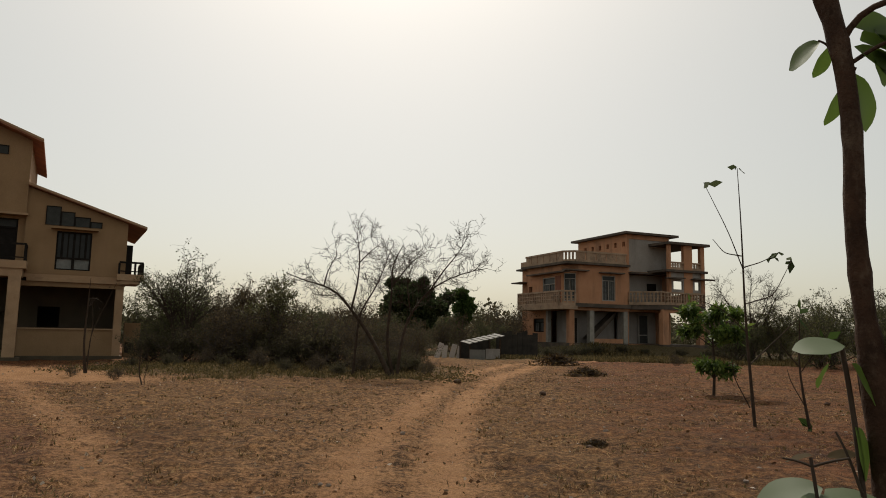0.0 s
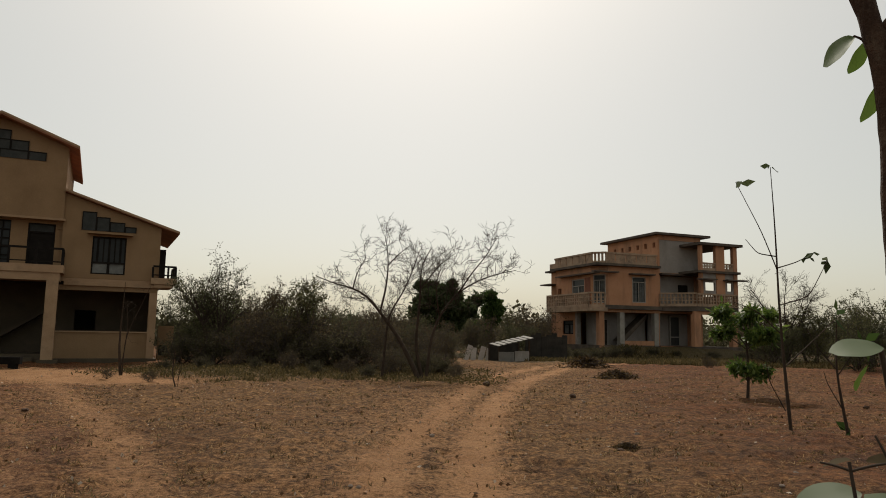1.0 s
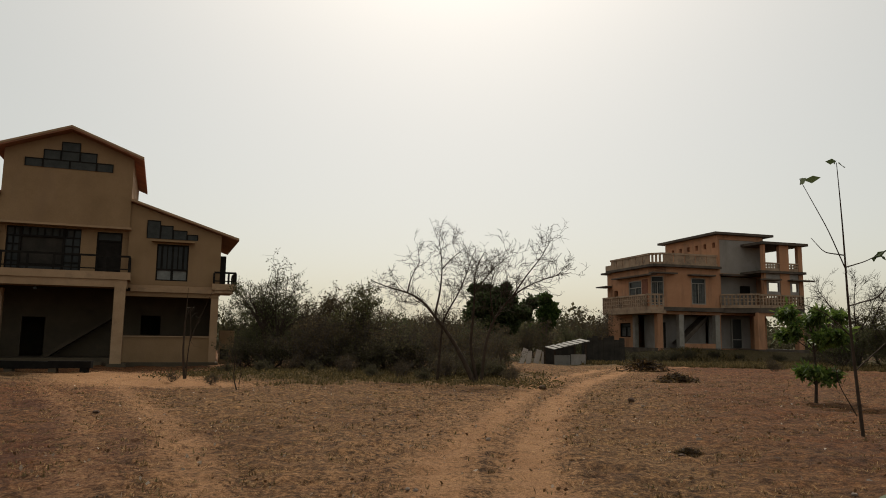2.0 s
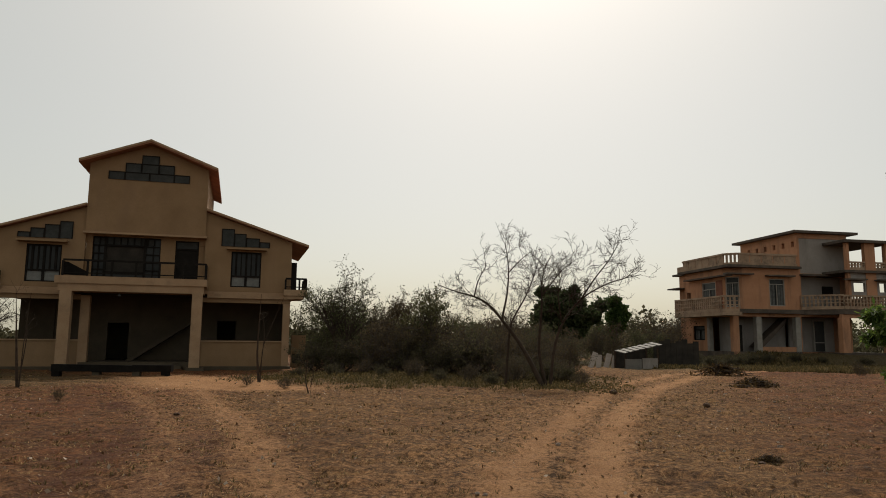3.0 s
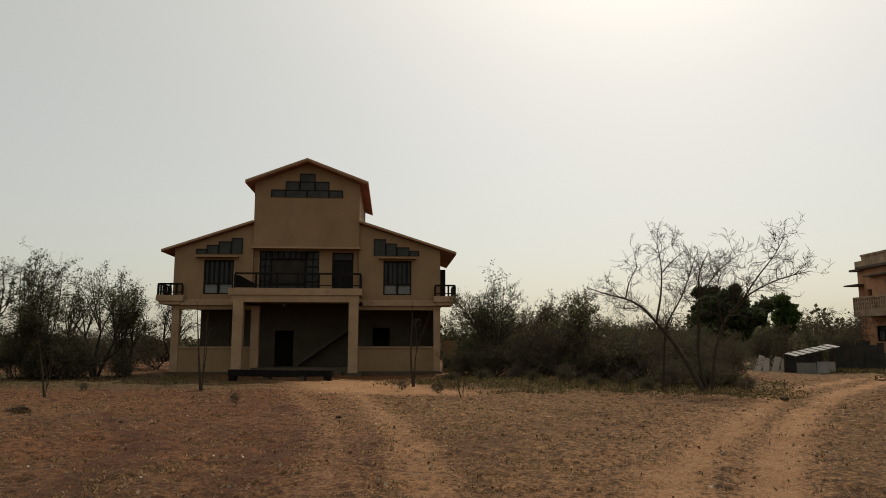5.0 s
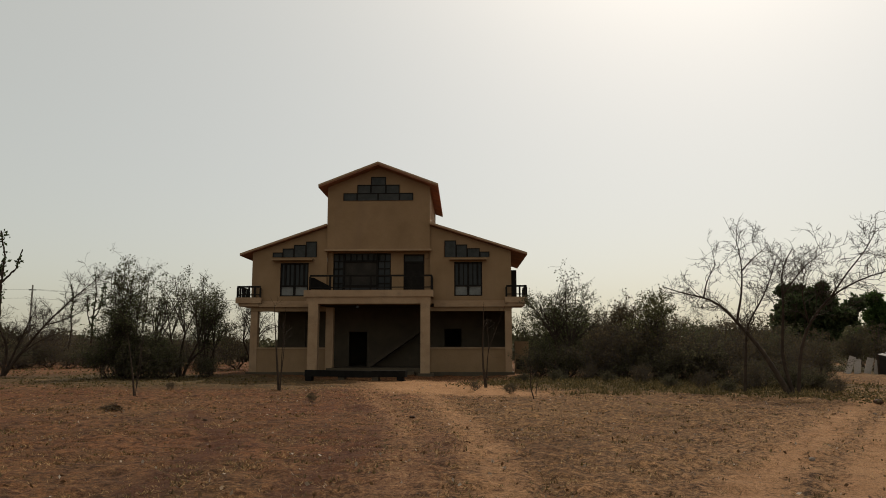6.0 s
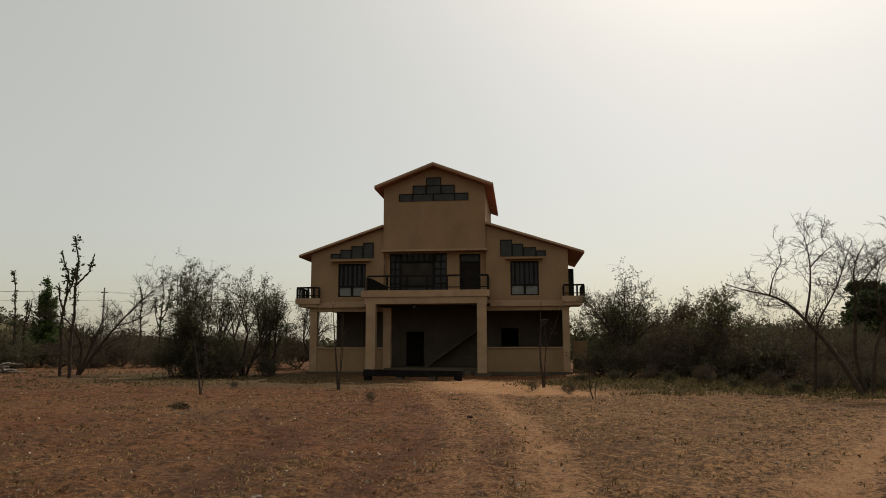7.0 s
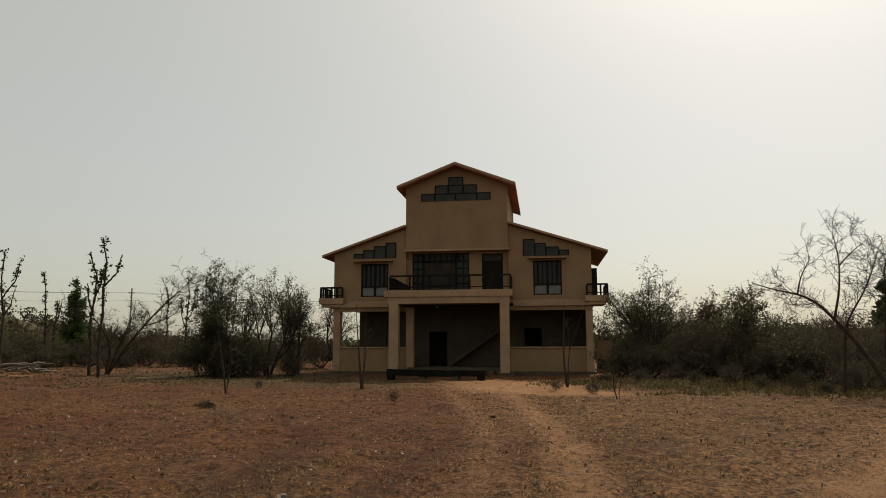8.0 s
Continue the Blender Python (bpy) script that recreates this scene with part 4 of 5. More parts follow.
for i in range(7):
    x = -1.25 + 0.38 * i + rr.uniform(-0.02, 0.02)
    z = 0.98 + 0.085 * i
    part("roof_sheet", B().prism([(x, -0.95 + rr.uniform(-0.1, 0.1), z), (x + 0.27, -0.95 + rr.uniform(-0.1, 0.1), z + 0.06), (x + 0.30, 0.7, z + 0.20), (x + 0.03, 0.7, z + 0.14)], (0, 0, 0.035)), "sheet", hut)
part("wall_panel", B().box(-1.05, 0.05, -0.62, -0.56, -0.05, 0.62), "sheet", hut)
part("wall_panel", B().box(0.12, 1.15, -0.60, -0.55, -0.05, 0.68), "grey_wall", hut)
# the dark inside of the hut is put into this wall's colour
part("back_wall", B().box(-1.0, 1.2, 1.32, 1.4, -0.05, 1.2), "dark_void", hut)
fence = thing("dark_screen", pose(4.35, 45.4, 0, 0, 0, 24), "dark woven screen beside the hut", "fence")
for i in range(8):
    part("panel", B().box(-1.2 + 0.38 * i, -0.84 + 0.38 * i, 0.0, 0.06, -0.1, 1.5 + 0.12 * (i % 3)), "dark_void", fence)
for i in range(4):
    bd = thing("leaning_board", pose(-0.5 + 0.46 * i, 44.6 + 0.1 * i, 0.02, -12, (20, 6, 16, 10, 4)[i], 5), "pale board leaning near the hut", "board", "boards by the hut")
    part("sheet", B().box(-0.16, 0.16, -0.02, 0.02, -0.05, (0.95, 0.75, 0.85, 0.7, 0.8)[i]), "board", bd)


# ---- the bare thorn tree ----
rng = np.random.default_rng(11)
bare = [
    limb([(0, 0, -0.1), (-0.5, 0.1, 0.96), (-0.94, 0.15, 1.75), (-1.5, 0.2, 2.48), (-1.96, 0.3, 3.1), (-2.5, 0.2, 3.4), (-3.2, 0.3, 3.55), (-3.87, 0.3, 3.85)], 0.095, 0.014, 20),
    limb([(0.08, 0.1, -0.1), (-0.22, 0.2, 1.3), (-0.1, 0.1, 2.4), (-0.05, 0.2, 3.4), (-0.1, 0.2, 4.2), (0.29, 0.2, 4.95)], 0.07, 0.012, 16),
    limb([(0.2, -0.1, -0.1), (0.35, 0.0, 1.5), (0.62, 0.2, 2.4), (1.3, 0.1, 3.3), (1.85, 0.0, 3.65), (2.6, 0.2, 4.0), (3.35, 0.2, 4.15)], 0.062, 0.012, 18),
    limb([(-1.4, 0.4, -0.1), (-1.3, 0.4, 1.4), (-1.22, 0.4, 2.45), (-0.75, 0.3, 3.1), (-0.36, 0.4, 4.1), (-0.2, 0.4, 4.7)], 0.055, 0.012, 14),
    limb([(-1.5, 0.2, 2.48), (-1.29, 0.1, 3.4), (-1.23, 0.2, 4.4), (-1.38, 0.3, 5.45)], 0.045, 0.01, 12),
    limb([(1.3, 0.1, 3.25), (1.85, -0.2, 4.1), (2.3, -0.3, 4.65), (2.62, -0.3, 5.3)], 0.034, 0.009, 10),
    limb([(-2.5, 0.2, 3.38), (-2.3, -0.3, 3.9), (-1.96, -0.5, 4.5)], 0.03, 0.009, 8),
    limb([(-1.23, 0.2, 4.3), (-0.9, 0.0, 4.65), (-0.45, -0.2, 5.0)], 0.026, 0.008, 8),
    limb([(-0.05, 0.1, 3.4), (0.62, 0.5, 4.4), (1.2, 0.6, 4.85)], 0.034, 0.008, 8),
    limb([(0.62, 0.2, 2.4), (0.5, -0.4, 3.4), (0.7, -0.6, 4.2)], 0.03, 0.008, 8),
    limb([(-1.96, 0.3, 3.1), (-2.4, 0.7, 3.0), (-3.0, 0.9, 3.1)], 0.024, 0.008, 8),
]
thorn = plant("bare_thorn_tree", at(-1.8, 24.0), "leafless many-stemmed thorn tree in dry scrub", "tree", bare, 4, rng, 3, (9.0, 10.0, 9.0), (0.85, 0.44, 0.26), bark="bark", spread=0.62, up=0.1, wave=0.2, start=0.34, thin=0.0062, twig="bark")
thorn.scale = (0.96, 0.96, 0.9)

# ---- thicket: a few shapes of shrub, repeated ----
def shrub(seed, label, height, width, count, leaf, leaves, size, twig="scrub_twig", per_m=(5.5, 6.5), length=(0.75, 0.4), low=0.3, fork=4):
    r = np.random.default_rng(seed)
    return plant("thicket_shrub", pose(0, 0, -50), label, "shrub", forked(r, count, height, width, low, 0.04, fork, 0.35, 0.12, 0.5), count, r, 2, per_m, length, leaf, leaves, size, group="thicket", scatter=0.06, twig=twig, spread=0.8, up=0.04, start=0.08, thin=0.005)


kinds = [
    shrub(1, "tall tangled shrub with sparse small green leaves", 4.3, 2.1, 4, "leaf_acacia", 4600, 0.048),
    shrub(2, "dense grey-brown thorn shrub, nearly leafless", 3.2, 2.0, 6, "leaf_dry", 3000, 0.05, low=0.2),
    shrub(3, "rounded green shrub with dusty leaves", 3.5, 1.6, 5, "leaf_olive", 6500, 0.052, low=0.2),
    shrub(4, "low dark undergrowth bush", 1.6, 1.5, 7, "leaf_far", 3000, 0.052, length=(0.5, 0.28), low=0.2),
    shrub(5, "dry brown twiggy bush with a few leaves", 2.5, 1.5, 7, "leaf_dry", 1800, 0.05, length=(0.65, 0.36), low=0.15),
    shrub(6, "dark leafy broad shrub", 2.9, 2.1, 6, "leaf_acacia", 6000, 0.052, low=0.2),
]


def scrub_tree(x, y, label, height, width, stems_, leaf, leaves, size, seed, low=0.4, fork=5, per_m=(5.5, 7.0), length=(0.8, 0.42), twig="twig", lean=0.35, r0=0.075, group="thicket trees", up=0.05, bare_to=0.34, fill=0.72):
    r = np.random.default_rng(seed)
    return plant("scrub_tree", at(x, y), label, "tree", forked(r, stems_, height, width, low, r0, fork, lean, bare_to, fill), stems_, r, 2, per_m, length, leaf, leaves, size, group=group, scatter=0.07, twig=twig, spread=0.7, up=up, start=0.22, thin=0.006)


scrub_tree(-11.9, 31.9, "spreading grey-green thorn tree with fine twigs", 4.35, 2.15, 5, "leaf_acacia", 6500, 0.045, 201, 0.45, 6)
scrub_tree(-9.5, 33.2, "slender thorn tree with sparse pale leaves", 3.5, 1.3, 3, "leaf_dry", 3000, 0.05, 202, 0.45)
scrub_tree(-7.5, 31.4, "rounded olive-brown tree over dry undergrowth", 3.3, 1.45, 5, "leaf_olive", 7500, 0.05, 203, 0.25, 6)
scrub_tree(-14.6, 38.5, "low dark thorn tree behind the scrub", 3.4, 1.9, 4, "leaf_acacia", 5500, 0.055, 204, 0.3)
scrub_tree(-4.6, 36.5, "small twiggy thorn tree in the scrub", 2.9, 1.6, 4, "leaf_dry", 2600, 0.05, 205, 0.3)
spots = [
    (5, -12.6, 31.6, 0.6), (3, -11.2, 30.2, 0.85), (3, -12.9, 30.9, 0.8), (5, -10.2, 31.0, 0.62), (1, -9.2, 30.8, 0.75), (4, -8.5, 29.6, 0.85), (1, -6.9, 30.2, 0.8), (3, -8.0, 29.6, 0.9), (3, -6.4, 28.8, 0.8),
    (4, -5.6, 29.0, 0.8), (1, -4.6, 30.4, 0.72), (4, -4.0, 28.2, 0.7), (1, -3.2, 31.5, 0.66), (5, -3.0, 33.6, 0.7), (4, -2.0, 28.0, 0.65), (3, -3.0, 26.8, 0.55), (3, -1.2, 26.8, 0.42), (3, -1.8, 26.4, 0.5),
    (4, -0.6, 25.0, 0.26), (4, -3.0, 25.4, 0.4), (1, -1.6, 31.4, 0.6), (5, -1.4, 34.4, 0.6), (5, -5.8, 33.4, 0.75), (5, -8.8, 35.0, 0.8), (1, -10.6, 35.5, 0.85), (5, -11.4, 35.4, 0.9), (5, -16.0, 41.0, 0.95), (1, -13.6, 40.0, 0.85),
    (5, -6.6, 37.0, 0.8), (4, -2.4, 36.4, 0.85), (5, -3.4, 41.0, 0.85), (1, -4.4, 39.4, 0.85), (5, -7.5, 42.0, 0.95), (1, 0.6, 49.5, 0.9), (5, 3.4, 51.0, 0.8), (1, 5.0, 57.0, 1.25), (1, 7.6, 62.0, 1.3), (0, -0.5, 58.0, 0.9), (0, 4.0, 66.0, 1.1),
    (3, -10.4, 27.0, 0.3), (3, -8.2, 26.6, 0.26), (3, -3.6, 24.4, 0.3), (4, -6.8, 26.0, 0.34), (3, -5.6, 25.2, 0.28), (4, -4.6, 25.6, 0.3), (3, -12.2, 27.6, 0.24), (4, -9.4, 27.8, 0.3),
]
r2 = random.Random(5)
for kind, x, y, s in spots:
    copy_thing(kinds[kind], at(x, y, r2.uniform(0, 360), 1.0)).scale = (s, s, s * r2.uniform(0.92, 1.06))

# dark low bushes in front of the far house
for x, y, s in ((8.2, 48.0, 0.5), (9.4, 48.9, 0.46), (7.0, 47.2, 0.48), (6.0, 49.6, 0.55), (10.6, 49.6, 0.36), (12.6, 50.8, 0.3), (14.4, 51.4, 0.24), (17.2, 51.8, 0.34), (19.2, 52.2, 0.3), (20.4, 53.2, 0.5)):
    copy_thing(kinds[3], at(x, y, r2.uniform(0, 360))).scale = (s * 1.5, s * 1.2, s)


def brush_heap(x, y, wide, high, seed):
    """A low heap of cut twigs and dead leaves."""
    r = np.random.default_rng(seed)
    u = np.abs(r.normal(0, 0.45, 900))
    a = r.uniform(0, 2 * np.pi, 900)
    p = np.stack([np.cos(a) * u * wide, np.sin(a) * u * wide * 0.6, np.maximum(0.0, 1 - u * u) * high * r.random(900) ** 0.5], 1)
    t = thing("brush_heap", at(x, y), "low heap of dark cut brush on red earth", "heap", "brush heaps")
    tagged(part("dead_leaves", leaves_mesh("dead_leaves", r, p, 0.06 * wide, 2.2), "tuft", t), kind="stuff")
    sticks = []
    for q in p[:120]:
        d = r.normal(0, 1, 3) * np.array([1, 1, 0.25])
        d *= 0.3 * wide / np.linalg.norm(d)
        sticks.append((np.array([q - d, q + r.normal(0, 0.03, 3), q + d]), np.array([0.012, 0.01, 0.006]) * wide))
    tagged(part("brushwood", tubes_mesh("brushwood", sticks), "twig", t), kind="stuff")


for x, y, w, h, sd in ((5.6, 35.6, 1.3, 0.5, 301), (5.4, 27.2, 0.95, 0.24, 302), (2.15, 10.2, 0.24, 0.06, 305), (-15.5, 10.9, 0.4, 0.09, 306)):
    brush_heap(x, y, w, h, sd)
for x, y, s in ((12.5, 38.5, 0.3), (14.6, 40.0, 0.25), (-11.2, 21.4, 0.14), (-13.0, 15.2, 0.12), (-9.6, 20.8, 0.16), (-20.5, 16.6, 0.13)):
    copy_thing(kinds[4], at(x, y, r2.uniform(0, 360))).scale = (s * 1.3, s, s)

for kind, x, y, s in ((1, -50.0, 30.0, 0.8), (4, -53.0, 27.0, 0.9), (1, -56.0, 33.0, 0.9), (4, -58.0, 29.0, 1.0), (1, -60.0, 26.0, 0.9), (5, -60.0, 22.0, 0.7), (4, -57.0, 20.5, 0.8), (1, -63.0, 18.5, 0.9), (4, -60.5, 16.0, 1.0), (1, -47.0, 36.0, 0.8), (4, -44.5, 33.0, 0.7), (1, -50.0, 40.0, 0.9), (5, -46.0, 42.0, 0.8), (4, -41.0, 36.0, 0.8), (1, -54.0, 38.0, 0.8), (4, -48.5, 26.8, 0.55), (4, -46.0, 29.0, 0.5), (3, -52.0, 23.0, 0.9), (3, -56.0, 24.0, 1.2), (4, -55.0, 22.0, 0.8), (3, -50.0, 27.5, 1.0), (3, -47.0, 31.0, 1.0), (2, -53.5, 25.2, 0.55), (3, -58.0, 18.5, 1.3), (1, -52.5, 30.0, 0.75), (3, -44.0, 35.0, 1.1), (3, -41.0, 31.0, 0.9), (1, -57.0, 36.0, 0.9), (5, -62.0, 31.0, 0.9), (5, -64.0, 24.0, 0.95)):
    copy_thing(kinds[kind], at(x, y, r2.uniform(0, 360))).scale = (s * 1.4, s * 1.4, s)

# scrub on the far right, behind the saplings
for kind, x, y, s in ((2, 20.5, 44.0, 1.0), (5, 17.8, 42.6, 0.8), (2, 21.0, 40.0, 0.95), (0, 22.5, 43.0, 1.0), (5, 19.8, 37.6, 0.9), (2, 22.0, 36.2, 1.1), (0, 24.0, 39.0, 1.05), (5, 22.0, 33.0, 1.1), (2, 24.0, 31.6, 1.2), (1, 18.6, 45.4, 1.1), (5, 26.0, 35.0, 1.3), (0, 26.0, 47.0, 1.2), (5, 24.5, 50.0, 1.1)):
    copy_thing(kinds[kind], at(x, y, r2.uniform(0, 360))).scale = (s, s, s)


# ---- leafy trees ----
def leafy_tree(name, x, y, label, height, width, trunk, leaves, leaf, size, seed, low=0.35, group=""):
    r = np.random.default_rng(seed)
    ls = [limb([(0, 0, -0.1), (r.normal(0, 0.1), r.normal(0, 0.1), height * 0.4), (r.normal(0, 0.2), 0, height * 0.85)], trunk, 0.03, 10)]
    for k in range(11):
        a, z = k * 2.4 + r.random(), height * r.uniform(low, 0.8)
        w = width * r.uniform(0.6, 1.0) * (1.15 - 0.7 * abs(z / height - 0.5))
        ls.append(limb([(0, 0, z * 0.8), (math.cos(a) * w * 0.55, math.sin(a) * w * 0.55, z + 0.1 * height), (math.cos(a) * w, math.sin(a) * w, z + 0.14 * height * r.random())], trunk * 0.4, 0.012, 7))
    return plant(name, at(x, y), label, "tree", ls, 1, r, 2, (3.0, 4.0), (width * 0.45, width * 0.22), leaf, leaves, size, group=group, scatter=width * 0.06, spread=0.9, up=0.1, start=0.25, mass=(height * (0.5 + low * 0.5), width * 0.85, height * (0.46 - low * 0.4), int(leaves * 0.8)))


leafy_tree("mango_tree", -2.5, 52.0, "dense dark green round-crowned tree", 5.4, 2.1, 0.18, 26000, "leaf_dark", 0.15, 21, 0.2)
leafy_tree("field_tree", 1.5, 62.0, "small upright dark green tree", 5.9, 1.1, 0.12, 9000, "leaf_green", 0.13, 22, 0.3)
r = np.random.default_rng(23)
cone = [limb([(0, 0, -0.1), (0.05, 0, 3.2), (0, 0, 6.6)], 0.13, 0.02, 12)]
for k in range(64):
    z, a = 0.6 + 5.7 * (k / 64) ** 0.9, k * 2.4
    w = 1.25 * (1 - (z / 7.0) ** 1.6) * r.uniform(0.55, 1.05)
    cone.append(limb([(0, 0, z), (math.cos(a) * w * 0.6, math.sin(a) * w * 0.6, z + 0.35 * w), (math.cos(a) * w, math.sin(a) * w, z + 0.45 * w)], 0.025, 0.008, 6))
plant("conical_tree", at(-55.8, 27.1), "dense conical dark green tree", "tree", cone, 1, r, 1, (7.0,), (0.4,), "leaf_green", 11000, 0.09, scatter=0.08, start=0.2)
leafy_tree("field_tree", -62.5, 21.0, "dark green round field tree", 6.5, 2.2, 0.14, 9000, "leaf_dark", 0.13, 24, 0.25)
scrub_tree(-30.0, 21.6, "tall feathery acacia with fine green leaves", 5.5, 1.75, 5, "leaf_acacia", 9500, 0.05, 211, 0.1, 9, length=(0.9, 0.45), r0=0.06, group="acacias beside the house", up=0.02, bare_to=0.16, fill=0.3)
scrub_tree(-29.2, 24.2, "acacia with bare arching stems and airy crown", 5.0, 2.3, 6, "leaf_acacia", 4600, 0.05, 212, 0.5, 4, lean=0.5, group="acacias beside the house")
scrub_tree(-28.7, 25.7, "slim two-stemmed acacia beside the house", 4.2, 0.9, 2, "leaf_acacia", 2200, 0.055, 213, 0.45, 5, r0=0.055, group="acacias beside the house", up=0.15)
scrub_tree(-35.0, 31.0, "airy acacia behind the house corner", 4.8, 1.7, 4, "leaf_acacia", 3600, 0.05, 214, 0.4, group="acacias beside the house")
scrub_tree(-33.6, 33.5, "thin bare thorn tree behind the house", 5.2, 1.7, 4, "leaf_dry", 1200, 0.05, 215, 0.4, group="acacias beside the house")
for kind, x, y, s in ((5, -30.2, 21.0, 0.72), (5, -29.2, 22.0, 0.7), (3, -28.4, 22.6, 0.9), (3, -29.4, 21.4, 1.1), (5, -30.6, 24.0, 0.62), (3, -27.6, 24.4, 0.6), (5, -36.5, 27.8, 0.7), (1, -35.5, 34.0, 0.9), (1, -39.5, 33.0, 0.8)):
    copy_thing(kinds[kind], at(x, y, r2.uniform(0, 360))).scale = (s, s, s)


# ---- lopped, almost leafless trees ----
def lopped_tree(x, y, height, arms, seed, tuft=160, r0=0.082, turn=60.0):
    """A pollarded tree: a crooked knobbly trunk and a few stubby arms, as (start, end sideways, end height)."""
    r = np.random.default_rng(seed)
    jog = r.normal(0, 0.07, 8)
    main = smooth_line([(0, 0, -0.1), (jog[0], 0, height * 0.2), (jog[1], 0.05, height * 0.45), (jog[2] * 1.5, 0, height * 0.65), (jog[3] * 2, 0, height * 0.82), (jog[4] * 2, 0, height)], 34)
    ls = [(main, np.linspace(r0, r0 * 0.32, 35))]
    for st, side, top in arms:
        o = main[int(st / height * 34)]
        ls.append(limb([tuple(o), (o[0] + side * 0.75, 0.1, o[2] + (top - o[2]) * 0.45), (o[0] + side * 0.8, 0.1, o[2] + (top - o[2]) * 0.7), (o[0] + side, 0.1, top)], r0 * 0.55, r0 * 0.26, 16))
    # knobs where twigs were cut
    for k, (pts, rad_) in enumerate(ls):
        bump_ = np.zeros(len(pts))
        for q in range(3, len(pts), 3):
            bump_[q] = r.uniform(0.1, 0.75)
        ls[k] = (pts + r.normal(0, 0.015, pts.shape), rad_ * (1 + bump_))
    t = thing("lopped_tree", at(x, y, turn), "tall lopped tree with bare knobbly trunk and leaf tufts", "tree", "lopped trees")
    every, outer = sprout(r, ls, 1, (5.0,), (0.24,), spread=1.0, up=0.2, start=0.35, thin=0.01)
    for k, lb in enumerate(ls):
        part("trunk" if k == 0 else "arm", tubes_mesh("trunk", [lb], 8), "bark", t)
    tagged(part("twigs", tubes_mesh("twigs", every[len(ls):]), "bark", t), kind="stuff")
    tagged(part("foliage", leaves_mesh("foliage", r, along(r, outer, tuft, 0.05), 0.10), "leaf_dark", t), kind="stuff")


lopped_tree(-33.6, 17.62, 6.8, [(4.5, 0.75, 6.0)], 41, 120)
lopped_tree(-36.5, 18.62, 6.3, [(4.2, 0.35, 5.6), (3.4, -0.3, 4.8)], 42, 260)
lopped_tree(-54.8, 24.5, 6.9, [], 43, 200)
lopped_tree(-54.5, 25.0, 4.9, [(3.2, 0.35, 4.7)], 44, 160)
lopped_tree(-51.6, 34.2, 6.9, [(3.6, 0.7, 6.2), (3.0, -0.5, 5.4), (4.4, 0.9, 5.4)], 45, 420)
lopped_tree(-52.6, 33.0, 6.2, [], 46, 120)
lopped_tree(-46.6, 18.4, 7.2, [(4.6, 0.9, 6.9), (3.4, 0.5, 5.0)], 47, 160)
lopped_tree(-48.0, 17.6, 6.4, [(4.0, -0.6, 5.8)], 48, 160)
# bare shrubs that lean out over the field
for x, y, turn, sd, lines in ((-37.2, 19.9, 61.7, 51, [[(0, 0, -0.1), (0.7, 0, 1.1), (1.7, 0.1, 2.6), (2.8, 0.1, 3.9), (4.0, 0.2, 5.1)], [(0.05, 0.1, -0.1), (0.5, 0.3, 1.3), (0.9, 0.5, 2.4), (1.2, 0.5, 3.3)], [(0, -0.1, -0.1), (0.2, 0.0, 1.6), (-0.6, 0.1, 3.0), (-1.3, 0.2, 3.3), (-2.0, 0.2, 3.0)],
                                                     [(0.6, 0, 1.0), (1.5, -0.3, 1.8), (2.6, -0.4, 2.3)], [(1.7, 0.1, 2.6), (2.6, 0.3, 2.9), (3.5, 0.3, 3.4)], [(0.1, 0.1, 0.2), (-0.5, 0.3, 1.6), (-0.9, 0.3, 2.6)]]),
                              (18.9, 44.2, 0.0, 53, [[(0, 0, -0.1), (-0.3, 0, 1.8), (-1.0, 0.1, 3.4), (-1.8, 0.1, 4.6)], [(0.1, 0, -0.1), (0.2, 0, 2.0), (0.1, 0.1, 3.6), (0.3, 0.1, 5.0)], [(0.1, 0.1, -0.1), (0.7, 0.1, 1.8), (1.3, 0.1, 3.2), (2.0, 0.2, 4.4)], [(0.2, 0, 2.0), (0.9, -0.3, 3.4), (1.2, -0.3, 4.4)], [(-0.3, 0, 1.8), (-1.3, -0.2, 2.6), (-2.3, -0.2, 3.2)]])):
    r = np.random.default_rng(sd)
    plant("leaning_bare_shrub", at(x, y, turn), "bare spreading grey shrub", "shrub", [limb(q, 0.085 if k < 3 else 0.04, 0.014, 12) for k, q in enumerate(lines)], 3, r, 3, (8.0, 8.0, 6.0), (1.1, 0.5, 0.3), spread=0.6, up=0.06, start=0.2, thin=0.007, twig="bark")


# ---- saplings on the field ----
def sapling(name, x, y, label, lines, r0, tips, seed, levels=0, leaf="leaf_dark", big=0.12, bark="bark"):
    r = np.random.default_rng(seed)
    t = thing(name, at(x, y), label, "sapling", "saplings")
    ls = [limb(p, r0 * (1 if i == 0 else 0.4), 0.006, 12) for i, p in enumerate(lines)]
    part("stem", tubes_mesh("stem", ls), bark, t)
    if levels:
        every, outer = sprout(r, ls, levels, (3.0, 3.0), (0.45, 0.25), up=0.35, start=0.4)
        tagged(part("twigs", tubes_mesh("twigs", every[len(ls):]), "twig", t), kind="stuff")
    if tips:
        p = np.array([q for q in tips for _ in range(3)]) + r.normal(0, 0.02, (len(tips) * 3, 3))
        part("leaves", leaves_mesh("leaves", r, p, big, 1.7, 0.3), leaf, t)


